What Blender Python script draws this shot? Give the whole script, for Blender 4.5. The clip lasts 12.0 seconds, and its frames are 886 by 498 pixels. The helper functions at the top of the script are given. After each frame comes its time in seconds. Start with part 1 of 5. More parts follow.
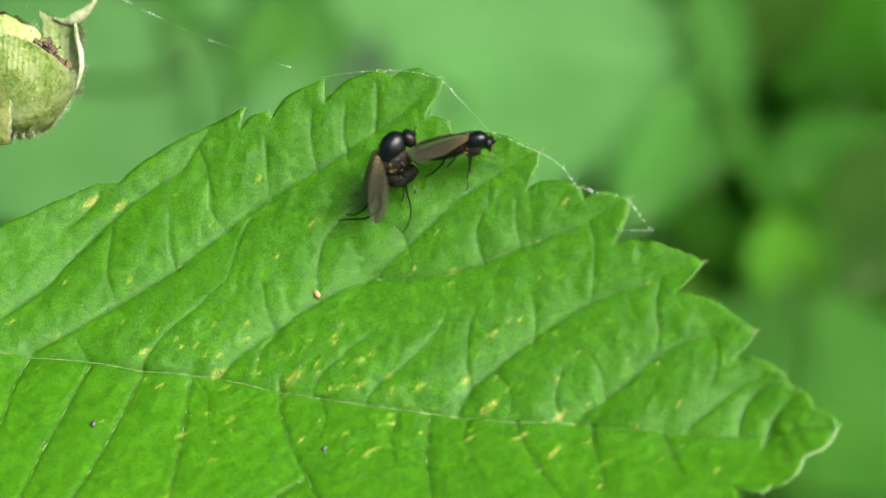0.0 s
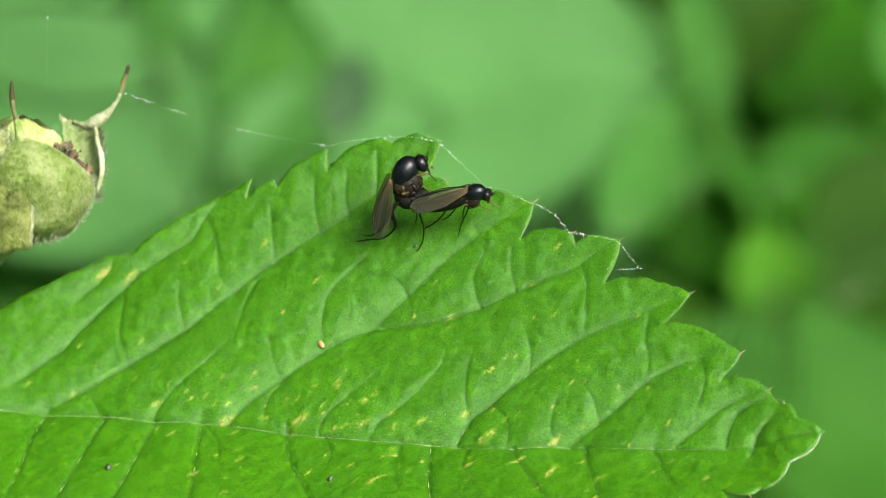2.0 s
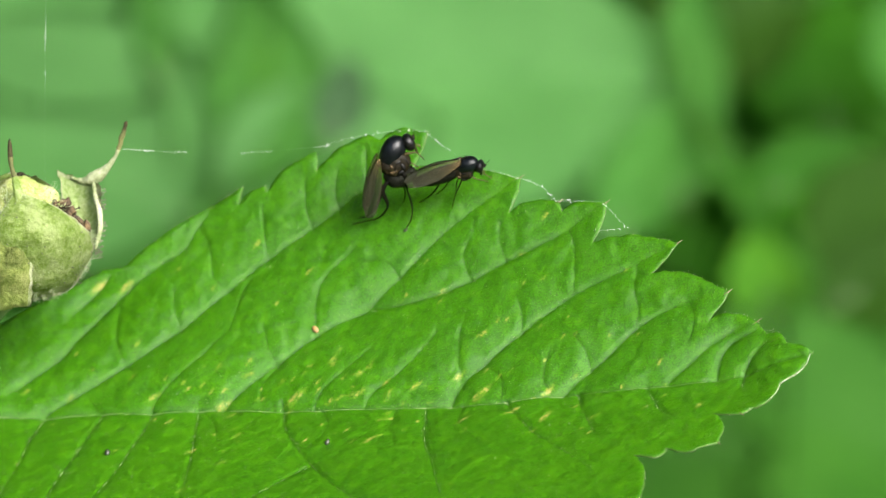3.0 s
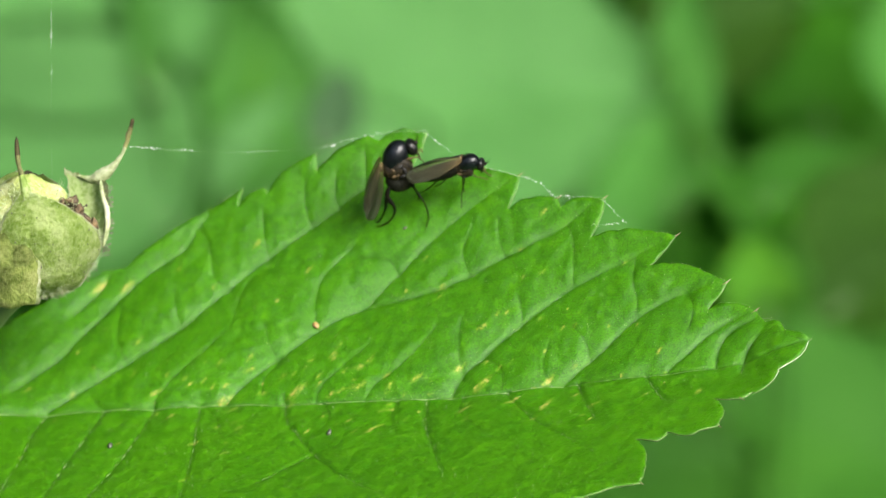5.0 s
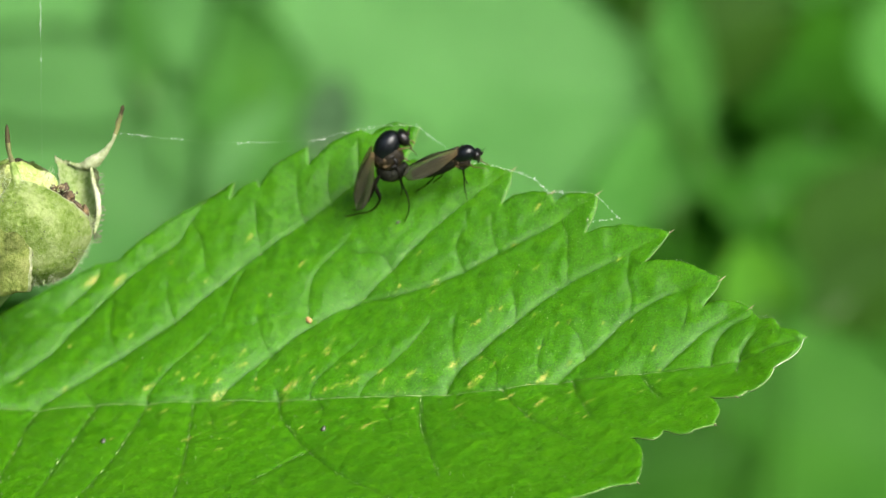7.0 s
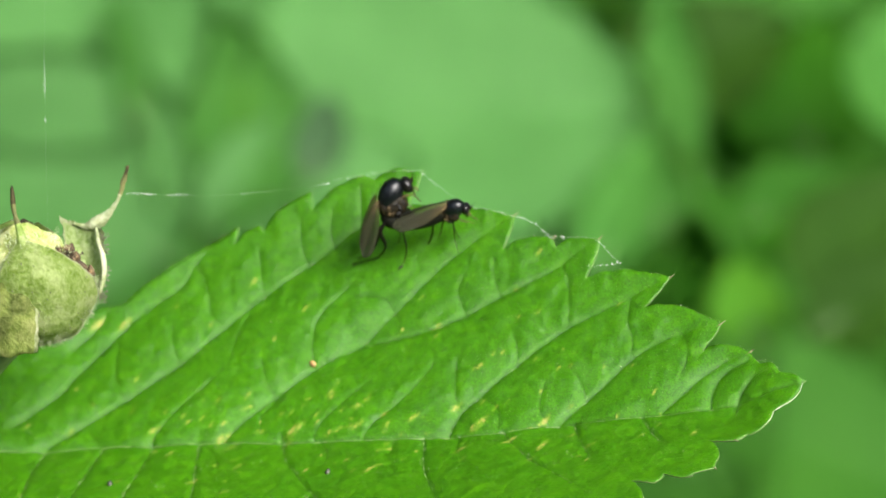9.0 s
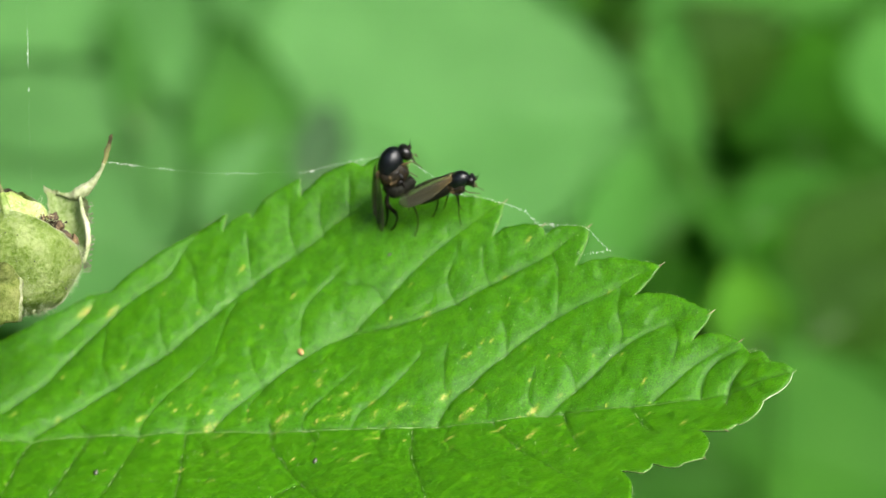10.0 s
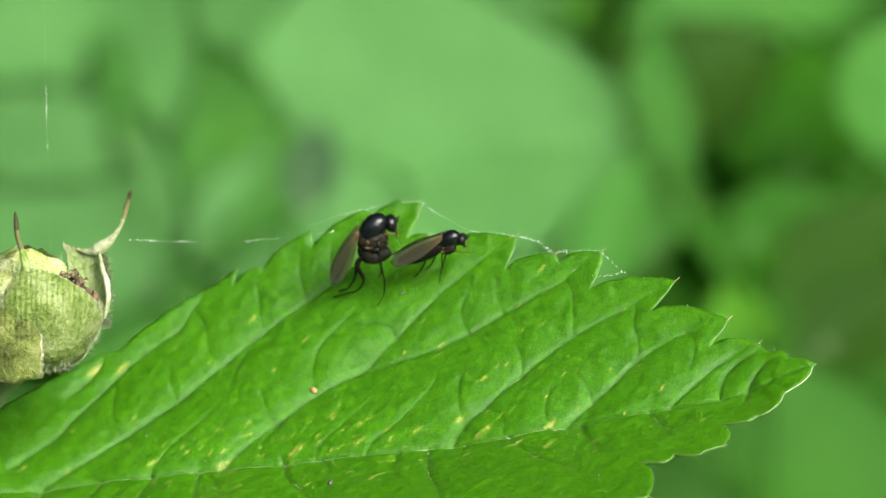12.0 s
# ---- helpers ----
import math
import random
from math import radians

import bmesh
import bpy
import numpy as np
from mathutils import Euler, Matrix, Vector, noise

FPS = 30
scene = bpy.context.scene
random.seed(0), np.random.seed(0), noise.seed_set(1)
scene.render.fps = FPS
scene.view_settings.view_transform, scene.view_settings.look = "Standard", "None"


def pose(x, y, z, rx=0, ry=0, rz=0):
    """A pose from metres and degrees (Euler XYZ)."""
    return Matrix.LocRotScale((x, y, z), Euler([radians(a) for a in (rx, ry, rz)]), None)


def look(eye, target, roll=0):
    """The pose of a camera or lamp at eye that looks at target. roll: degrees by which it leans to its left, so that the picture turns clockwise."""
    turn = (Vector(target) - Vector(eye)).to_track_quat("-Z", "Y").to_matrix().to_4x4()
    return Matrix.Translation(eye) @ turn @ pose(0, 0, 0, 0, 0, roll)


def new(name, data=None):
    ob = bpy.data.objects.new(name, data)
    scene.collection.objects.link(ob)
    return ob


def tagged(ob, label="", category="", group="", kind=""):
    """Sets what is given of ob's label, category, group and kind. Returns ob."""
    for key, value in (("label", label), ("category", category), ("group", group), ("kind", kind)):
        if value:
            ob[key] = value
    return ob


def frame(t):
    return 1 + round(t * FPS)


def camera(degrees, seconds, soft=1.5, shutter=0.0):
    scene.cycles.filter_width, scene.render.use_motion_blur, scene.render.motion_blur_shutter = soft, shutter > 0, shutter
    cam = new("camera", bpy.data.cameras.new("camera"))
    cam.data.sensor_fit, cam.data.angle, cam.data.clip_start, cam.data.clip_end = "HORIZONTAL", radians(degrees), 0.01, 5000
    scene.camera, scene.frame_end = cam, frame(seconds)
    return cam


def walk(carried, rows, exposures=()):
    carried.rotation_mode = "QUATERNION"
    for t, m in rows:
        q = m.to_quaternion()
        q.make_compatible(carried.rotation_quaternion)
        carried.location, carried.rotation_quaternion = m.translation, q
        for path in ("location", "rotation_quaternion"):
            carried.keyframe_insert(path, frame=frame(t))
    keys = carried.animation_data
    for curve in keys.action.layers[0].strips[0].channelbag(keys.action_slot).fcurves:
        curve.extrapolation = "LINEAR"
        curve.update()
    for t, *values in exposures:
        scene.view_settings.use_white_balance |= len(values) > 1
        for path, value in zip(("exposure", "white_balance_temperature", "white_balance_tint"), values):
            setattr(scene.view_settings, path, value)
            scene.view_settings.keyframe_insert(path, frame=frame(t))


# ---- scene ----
MM = 0.001

# ---- camera ----
cam = camera(10, 12.0, soft=0.75, shutter=0.5)
cam.data.dof.use_dof = True
cam.data.dof.focus_distance = 0.317
cam.data.dof.aperture_fstop = 67.0
cam.data.dof.aperture_blades = 0
CAMERA_ROWS = [
    (0, pose(0.00000, 0.00000, 1.00000, 67.61, -0.98, 0.73)),
    (1.25, pose(0.00000, 0.00000, 1.00000, 67.72, -0.78, 0.53)),
    (2.5, pose(0.00000, 0.00000, 1.00000, 67.84, -0.57, 0.35)),
    (4, pose(0.00000, 0.00000, 1.00000, 67.92, -0.29, 0.17)),
    (5.5, pose(0.00000, 0.00000, 1.00000, 68.00, -0.00, 0.00)),
    (7.2, pose(0.00000, 0.00000, 1.00000, 68.06, 0.33, -0.18)),
    (9, pose(0.00000, 0.00000, 1.00000, 68.26, 0.67, -0.40)),
    (10.5, pose(0.00000, 0.00000, 1.00000, 68.38, 0.98, -0.53)),
    (12, pose(0.00000, 0.00000, 1.00000, 68.57, 1.25, -0.73)),
]
walk(cam, CAMERA_ROWS)

# ---- world, sun, exposure ----
world = bpy.data.worlds.new("overcast_sky")
scene.world = world
world.use_nodes = True
wn = world.node_tree.nodes
wn.clear()
sky = wn.new("ShaderNodeTexSky")
sky.sky_type = "NISHITA"
sky.sun_disc = False
sky.sun_elevation = radians(41)
sky.sun_rotation = radians(146)
sky.dust_density = 3.0
bgd = wn.new("ShaderNodeBackground")
bgd.inputs["Strength"].default_value = 0.11
wout = wn.new("ShaderNodeOutputWorld")
world.node_tree.links.new(sky.outputs[0], bgd.inputs["Color"])
world.node_tree.links.new(bgd.outputs[0], wout.inputs["Surface"])
sun_data = bpy.data.lights.new("sun", "SUN")
sun_data.energy = 4.0
sun_data.angle = radians(30)
sun_data.color = (1.0, 0.985, 0.94)
sun = new("sun", sun_data)
sun.matrix_world = look((0, 0, 3), (-0.42, 0.62, 2.34))
scene.view_settings.exposure = 1.95


# ---- materials ----
class Mat:
    """A node material in the making: m.n adds a node, m.l links two sockets."""

    def __init__(self, name):
        self.mat = bpy.data.materials.new(name)
        self.mat.use_nodes = True
        self.nodes, self.links = self.mat.node_tree.nodes, self.mat.node_tree.links
        self.nodes.clear()
        self.out = self.nodes.new("ShaderNodeOutputMaterial")

    def n(self, kind, **given):
        node = self.nodes.new("ShaderNode" + kind)
        for key, value in given.items():
            node.inputs[key.replace("_", " ")].default_value = value
        return node

    def l(self, a, b):
        self.links.new(a, b)

    def coords(self):
        return self.n("TexCoord").outputs["Object"]

    def noise(self, scale, detail=3.0, rough=0.55, vector=None):
        t = self.n("TexNoise", Scale=scale, Detail=detail, Roughness=rough)
        self.l(vector or self.coords(), t.inputs["Vector"])
        return t.outputs["Fac"]

    def ramp(self, fac, stops):
        r = self.n("ValToRGB")
        while len(r.color_ramp.elements) < len(stops):
            r.color_ramp.elements.new(0.5)
        for e, (p, c) in zip(r.color_ramp.elements, stops):
            e.position, e.color = p, (*c, 1)
        self.l(fac, r.inputs["Fac"])
        return r.outputs["Color"]

    def mix(self, fac, a, b, blend="MIX"):
        m = self.nodes.new("ShaderNodeMix")
        m.data_type, m.blend_type = "RGBA", blend
        for socket, value in ((m.inputs[0], fac), (m.inputs[6], a), (m.inputs[7], b)):
            if isinstance(value, (int, float)):
                socket.default_value = value
            elif isinstance(value, tuple):
                socket.default_value = (*value, 1)
            else:
                self.l(value, socket)
        return m.outputs[2]

    def math(self, op, a, b=0.0):
        m = self.nodes.new("ShaderNodeMath")
        m.operation = op
        for socket, value in zip(m.inputs, (a, b)):
            if isinstance(value, (int, float)):
                socket.default_value = value
            else:
                self.l(value, socket)
        return m.outputs[0]

    def bump(self, height, strength, distance):
        b = self.n("Bump", Strength=strength, Distance=distance)
        self.l(height, b.inputs["Height"])
        return b.outputs["Normal"]


def plain(name, colours, scale, rough=0.6, bump=0.2, depth=0.0001, translucent=0.0, spec=0.5, metal=0.0, coat=0.0):
    """A surface with two scales of colour change and fine relief. colours: dark, middle, light."""
    m = Mat(name)
    big, fine = m.noise(scale, 3), m.noise(scale * 6, 4, 0.65)
    colour = m.ramp(big, [(0.36, colours[0]), (0.5, colours[1]), (0.64, colours[2])])
    colour = m.mix(0.4, colour, m.ramp(fine, [(0.36, colours[0]), (0.64, colours[2])]))
    b = m.n("BsdfPrincipled", Roughness=rough, Metallic=metal)
    b.inputs["Specular IOR Level"].default_value = spec
    b.inputs["Coat Weight"].default_value = coat
    m.l(colour, b.inputs["Base Color"])
    m.l(m.bump(fine, bump, depth), b.inputs["Normal"])
    surface = b.outputs[0]
    if translucent:
        t = m.n("BsdfTranslucent")
        m.l(colour, t.inputs["Color"])
        s = m.n("MixShader", Fac=translucent)
        m.l(surface, s.inputs[1])
        m.l(t.outputs[0], s.inputs[2])
        surface = s.outputs[0]
    m.l(surface, m.out.inputs["Surface"])
    return m.mat


def leaf_material():
    """The living blade: darkened vein creases, yellow stippling and small brown wounds come from the blade's own
    layers.
    """
    m = Mat("bramble_blade")
    at = m.nodes.new("ShaderNodeAttribute")
    at.attribute_name = "marks"
    split = m.n("SeparateColor")
    m.l(at.outputs["Color"], split.inputs[0])
    vein, fine_vein, spot = split.outputs
    co = m.coords()
    big, mid, grain = m.noise(55, 2, 0.5, co), m.noise(420, 3, 0.6, co), m.noise(3200, 3, 0.7, co)
    colour = m.ramp(big, [(0.3, (0.0224, 0.11, 0.0006552)), (0.55, (0.03014, 0.1386, 0.000877)), (0.75, (0.04108, 0.1636, 0.001094))])
    colour = m.mix(m.math("MULTIPLY", mid, 0.55), colour, (0.04959, 0.1802, 0.001316))
    colour = m.mix(m.math("MULTIPLY", grain, 0.5), colour, (0.01457, 0.08085, 0.000877))
    pores = m.noise(8500, 2, 0.6, co)
    patch = m.noise(1100, 4, 0.7, co)
    colour = m.mix(m.ramp(patch, [(0.50, (0, 0, 0)), (0.72, (0.45, 0.45, 0.45))]), colour, (0.0719, 0.2255, 0.00108))
    colour = m.mix(m.ramp(patch, [(0.30, (0.38, 0.38, 0.38)), (0.47, (0, 0, 0))]), colour, (0.01378, 0.077, 0.00081))
    colour = m.mix(m.ramp(pores, [(0.36, (0.62, 0.62, 0.62)), (0.50, (0, 0, 0))]), colour, (0.007297, 0.04131, 0.0006552))
    colour = m.mix(m.ramp(pores, [(0.55, (0, 0, 0)), (0.68, (0.66, 0.66, 0.66))]), colour, (0.06447, 0.2052, 0.001754))
    # Shade in the creases of the sunken veins, put into the colour.
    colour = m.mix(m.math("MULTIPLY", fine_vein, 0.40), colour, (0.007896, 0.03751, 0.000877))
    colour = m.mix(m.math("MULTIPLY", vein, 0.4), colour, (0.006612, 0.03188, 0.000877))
    cells = m.n("TexVoronoi", Scale=1150.0)
    cells.feature = "DISTANCE_TO_EDGE"
    m.l(m.mix(0.0006, co, m.n("TexNoise", Scale=1500.0).outputs["Color"], "ADD"), cells.inputs["Vector"])
    net = m.ramp(cells.outputs["Distance"], [(0.01, (0.13, 0.13, 0.13)), (0.10, (0, 0, 0))])
    colour = m.mix(net, colour, (0.095, 0.25, 0.012))
    threads = m.n("TexVoronoi", Scale=620.0)
    threads.feature = "DISTANCE_TO_EDGE"
    m.l(m.mix(0.0009, co, m.n("TexNoise", Scale=1100.0).outputs["Color"], "ADD"), threads.inputs["Vector"])
    colour = m.mix(m.ramp(threads.outputs["Distance"], [(0.0, (0.34, 0.34, 0.34)), (0.055, (0, 0, 0))]), colour, (0.010, 0.052, 0.0012))
    torn = m.math("ADD", m.math("MULTIPLY", m.math("SUBTRACT", m.noise(2300, 4, 0.75, co), 0.5), 3.6), m.math("MULTIPLY", m.math("SUBTRACT", m.noise(7000, 2, 0.6, co), 0.5), 2.2))
    ragged = m.math("MULTIPLY", spot, m.math("ADD", torn, 0.95))
    colour = m.mix(m.ramp(ragged, [(0.25, (0, 0, 0)), (0.60, (0.35, 0.35, 0.35)), (1.0, (0.9, 0.9, 0.9))]), colour, (0.20, 0.265, 0.030))
    colour = m.mix(m.ramp(ragged, [(0.72, (0, 0, 0)), (1.0, (0.65, 0.65, 0.65))]), colour, (0.27, 0.215, 0.07))
    b = m.n("BsdfPrincipled", Roughness=0.42)
    b.inputs["Specular IOR Level"].default_value = 0.38
    m.l(colour, b.inputs["Base Color"])
    m.l(m.math("ADD", m.math("MULTIPLY", grain, 0.22), 0.20), b.inputs["Roughness"])
    relief = m.math("ADD", m.math("MULTIPLY", m.noise(900, 3, 0.6, co), 1.0), m.math("ADD", m.math("MULTIPLY", grain, 0.55), m.math("MULTIPLY", pores, 0.22)))
    relief = m.math("ADD", m.math("MULTIPLY", cells.outputs["Distance"], 1.1), relief)
    m.l(m.bump(relief, 0.68, 0.00009), b.inputs["Normal"])
    t = m.n("BsdfTranslucent")
    m.l(m.mix(1.0, colour, (1.5, 1.35, 0.4), "MULTIPLY"), t.inputs["Color"])
    s = m.n("MixShader", Fac=0.26)
    m.l(b.outputs[0], s.inputs[1])
    m.l(t.outputs[0], s.inputs[2])
    m.l(s.outputs[0], m.out.inputs["Surface"])
    return m.mat


def far_leaf_material(name, dark, light, sheen=0.4, translucent=0.35):
    """Leaves behind: a colour that wanders, veins as soft stripes, and each leaf a little apart from the next."""
    m = Mat(name)
    info = m.n("ObjectInfo")
    co = m.coords()
    colour = m.ramp(m.noise(28, 3, 0.55, co), [(0.3, dark), (0.7, light)])
    wave = m.n("TexWave", Scale=42.0, Distortion=2.5, Detail=2.0)
    m.l(co, wave.inputs["Vector"])
    colour = m.mix(m.math("MULTIPLY", wave.outputs["Fac"], 0.03), colour, light)
    hsv = m.n("HueSaturation")
    m.l(colour, hsv.inputs["Color"])
    m.l(m.math("ADD", m.math("MULTIPLY", info.outputs["Random"], 0.25), 0.9), hsv.inputs["Value"])
    b = m.n("BsdfPrincipled", Roughness=0.65)
    b.inputs["Specular IOR Level"].default_value = sheen * 0.4
    m.l(hsv.outputs[0], b.inputs["Base Color"])
    m.l(m.bump(m.noise(300, 3, 0.6, co), 0.4, 0.001), b.inputs["Normal"])
    t = m.n("BsdfTranslucent")
    m.l(m.mix(1.0, hsv.outputs[0], (1.5, 1.4, 0.6), "MULTIPLY"), t.inputs["Color"])
    s = m.n("MixShader", Fac=translucent)
    m.l(b.outputs[0], s.inputs[1])
    m.l(t.outputs[0], s.inputs[2])
    m.l(s.outputs[0], m.out.inputs["Surface"])
    return m.mat


def wing_material():
    m = Mat("smoky_wing")
    co = m.coords()
    streak = m.n("Mapping")
    streak.inputs["Scale"].default_value = (0.25, 1.6, 1.0)
    m.l(co, streak.inputs["Vector"])
    band = m.noise(2600, 2, 0.5, streak.outputs[0])
    sep = m.n("SeparateXYZ")
    m.l(co, sep.inputs[0])
    base = m.ramp(m.math("ADD", m.math("MULTIPLY", sep.outputs[0], 270.0), 1.0), [(0.05, (0.040, 0.042, 0.026)), (0.62, (0.042, 0.040, 0.023)), (0.86, (0.085, 0.066, 0.033)), (1.0, (0.16, 0.11, 0.050))])
    colour = m.mix(m.ramp(band, [(0.45, (0, 0, 0)), (0.80, (0.4, 0.4, 0.4))]), base, (0.012, 0.010, 0.006))
    b = m.n("BsdfPrincipled", Roughness=0.34)
    b.inputs["Specular IOR Level"].default_value = 0.3
    m.l(colour, b.inputs["Base Color"])
    m.l(m.bump(band, 0.12, 0.00003), b.inputs["Normal"])
    clear = m.n("BsdfTransparent")
    clear.inputs["Color"].default_value = (0.84, 0.82, 0.68, 1)
    s = m.n("MixShader", Fac=0.43)
    m.l(clear.outputs[0], s.inputs[1])
    m.l(b.outputs[0], s.inputs[2])
    m.l(s.outputs[0], m.out.inputs["Surface"])
    return m.mat


M_BLADE = leaf_material()
M_RIB = plain("pale_rib", [(0.036, 0.10, 0.009), (0.068, 0.15, 0.020), (0.20, 0.27, 0.11)], 700, 0.6, 0.4, 0.00008)
M_EDGE = plain("blade_edge", [(0.0261, 0.087, 0.00435), (0.0522, 0.121, 0.013), (0.096, 0.157, 0.0348)], 900, 0.6, 0.3, 0.00005, 0.2)
M_STEM = plain("green_stem", [(0.029, 0.0754, 0.0116), (0.0522, 0.116, 0.0203), (0.0812, 0.128, 0.0348)], 220, 0.55, 0.3, 0.0002)
M_HAIR = plain("leaf_hair", [(0.28, 0.36, 0.14), (0.40, 0.47, 0.24), (0.52, 0.57, 0.38)], 900, 0.35, 0.0, 0.0001, 0.3)
M_SILK = plain("web_silk", [(0.50, 0.52, 0.45), (0.68, 0.70, 0.62), (0.82, 0.83, 0.78)], 1500, 0.35, 0.2, 0.00003, 0.3)
M_ORANGE = plain("orange_grit", [(0.139, 0.0696, 0.0174), (0.22, 0.128, 0.0348), (0.267, 0.186, 0.0812)], 1800, 0.6)
M_DROP = plain("dark_dropping", [(0.0116, 0.0174, 0.0058), (0.0174, 0.0261, 0.0116), (0.029, 0.0348, 0.0174)], 1500, 0.5)
M_TIP = plain("dry_tip", [(0.050, 0.045, 0.012), (0.115, 0.105, 0.035), (0.23, 0.21, 0.11)], 900, 0.7)
M_DRY = plain("silvery_margin", [(0.10, 0.16, 0.04), (0.25, 0.32, 0.15), (0.50, 0.54, 0.40)], 1500, 0.5, 0.6, 0.00006, 0.2)
M_SEPAL = plain("downy_sepal", [(0.15, 0.25, 0.028), (0.29, 0.40, 0.09), (0.50, 0.57, 0.27)], 620, 0.85, 1.0, 0.00035, 0.52, 0.2)
M_CUP = plain("felted_inner_sepal", [(0.22, 0.32, 0.08), (0.42, 0.51, 0.22), (0.64, 0.67, 0.44)], 620, 0.85, 0.9, 0.0003, 0.4, 0.2)
M_FLAP = plain("old_sepal", [(0.06, 0.085, 0.012), (0.17, 0.23, 0.040), (0.34, 0.37, 0.13)], 420, 0.85, 0.9, 0.0003, 0.3, 0.2)
M_SEPAL_RIM = plain("felted_rim", [(0.15, 0.20, 0.06), (0.34, 0.38, 0.19), (0.56, 0.57, 0.40)], 520, 0.85, 0.9, 0.0003, 0.42, 0.2)
M_SEPAL_MID = plain("browning_sepal", [(0.030, 0.035, 0.010), (0.085, 0.086, 0.028), (0.18, 0.18, 0.07)], 600, 0.75, 0.5, 0.0001, 0, 0.15)
M_SEPAL_TIP = plain("withered_tip", [(0.004, 0.004, 0.002), (0.012, 0.012, 0.005), (0.045, 0.038, 0.014)], 700, 0.75, 0.5, 0.0001, 0, 0.1)
M_INNER = plain("inner_bud", [(0.13, 0.19, 0.02), (0.27, 0.31, 0.07), (0.44, 0.45, 0.24)], 400, 0.8, 0.8, 0.00035, 0.1, 0.2)
M_STAMEN = plain("withered_stamens", [(0.007, 0.004, 0.0015), (0.030, 0.017, 0.005), (0.12, 0.075, 0.026)], 900, 0.8, 0.6, 0.0002)
M_GLAND = plain("gland_hair", [(0.029, 0.0174, 0.0116), (0.0928, 0.0812, 0.0464), (0.232, 0.232, 0.145)], 1500, 0.5)
M_BLACK = plain("black_chitin", [(0.0008, 0.0011, 0.0013), (0.0015, 0.0020, 0.0023), (0.0030, 0.0042, 0.0048)], 2600, 0.29, 0.5, 0.00003, 0, 0.24)
M_BELLY = plain("dull_belly", [(0.0010, 0.0009, 0.0008), (0.0022, 0.0020, 0.0016), (0.006, 0.005, 0.0035)], 1500, 0.45, 0.4, 0.00004, 0, 0.14)
M_ABDOMEN = plain("greyish_abdomen", [(0.0008, 0.0009, 0.0006), (0.0016, 0.0019, 0.0012), (0.013, 0.014, 0.008)], 1500, 0.6, 0.6, 0.00006, 0, 0.05)
M_AMBER = plain("amber_flank", [(0.0012, 0.0010, 0.0007), (0.0020, 0.0017, 0.0010), (0.026, 0.020, 0.009)], 2600, 0.5, 0.5, 0.00006, 0, 0.10)
M_AMBER_PALE = plain("pale_amber_plate", [(0.002, 0.0016, 0.0009), (0.016, 0.011, 0.005), (0.11, 0.075, 0.034)], 3200, 0.5, 0.5, 0.00005, 0.1, 0.10)
M_EYE = plain("fly_eye", [(0.0014, 0.0015, 0.0013), (0.0028, 0.0026, 0.0022), (0.006, 0.005, 0.004)], 4200, 0.30, 0.6, 0.00003, 0, 0.25)
M_LEG = plain("fly_leg", [(0.0009, 0.0008, 0.0006), (0.002, 0.0017, 0.0012), (0.006, 0.005, 0.0025)], 900, 0.5, 0.3, 0.00003, 0, 0.08)
M_LEG_PALE = plain("fly_leg_amber", [(0.012, 0.008, 0.003), (0.04, 0.028, 0.010), (0.08, 0.06, 0.024)], 900, 0.45, 0.3, 0.00003, 0.15, 0.15)
M_WING = wing_material()
M_FAR_PALE = far_leaf_material("broad_leaf_pale", (0.070, 0.192, 0.049), (0.094, 0.238, 0.068), 0.4, 0.38)
M_FAR_MID = far_leaf_material("broad_leaf_mid", (0.042, 0.15, 0.022), (0.064, 0.19, 0.033), 0.35, 0.38)
M_FAR_YELLOW = far_leaf_material("broad_leaf_yellow", (0.054, 0.178, 0.0108), (0.0808, 0.227, 0.0162), 0.3, 0.38)
# The next two are darker greens; their colour carries the shade among the leaves.
M_FAR_SHADED = far_leaf_material("broad_leaf_shaded", (0.030, 0.118, 0.011), (0.046, 0.152, 0.017), 0.3, 0.38)
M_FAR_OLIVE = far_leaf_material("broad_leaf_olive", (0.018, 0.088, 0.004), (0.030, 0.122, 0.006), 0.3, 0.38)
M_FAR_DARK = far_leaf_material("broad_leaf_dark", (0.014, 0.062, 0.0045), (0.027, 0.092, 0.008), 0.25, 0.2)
M_FAR_DARK_OLIVE = far_leaf_material("broad_leaf_dark_olive", (0.019, 0.060, 0.005), (0.029, 0.080, 0.008), 0.2, 0.3)
M_SOIL = plain("leaf_litter", [(0.012, 0.018, 0.006), (0.025, 0.032, 0.010), (0.05, 0.05, 0.02)], 9, 0.9, 0.8, 0.02)
M_FAR_GREY = far_leaf_material("withered_leaf", (0.038, 0.086, 0.034), (0.054, 0.108, 0.048), 0.3, 0.3)


# ---- mesh helpers ----
def tube(bm, points, radii, sides=8, caps=True):
    """A tapered tube along the points."""
    pts = [Vector(p) for p in points]
    radii = [radii] * len(pts) if isinstance(radii, (int, float)) else radii
    ref = Vector((0.31, 0.17, 0.93)).normalized()
    rings = []
    for i, p in enumerate(pts):
        way = (pts[min(i + 1, len(pts) - 1)] - pts[max(i - 1, 0)]).normalized()
        a = way.cross(ref)
        a = a.normalized() if a.length > 1e-4 else way.orthogonal().normalized()
        b = way.cross(a)
        rings.append([bm.verts.new(p + radii[i] * (math.cos(k * math.tau / sides) * a + math.sin(k * math.tau / sides) * b)) for k in range(sides)])
    for r, s in zip(rings, rings[1:]):
        for k in range(sides):
            bm.faces.new((r[k], r[(k + 1) % sides], s[(k + 1) % sides], s[k]))
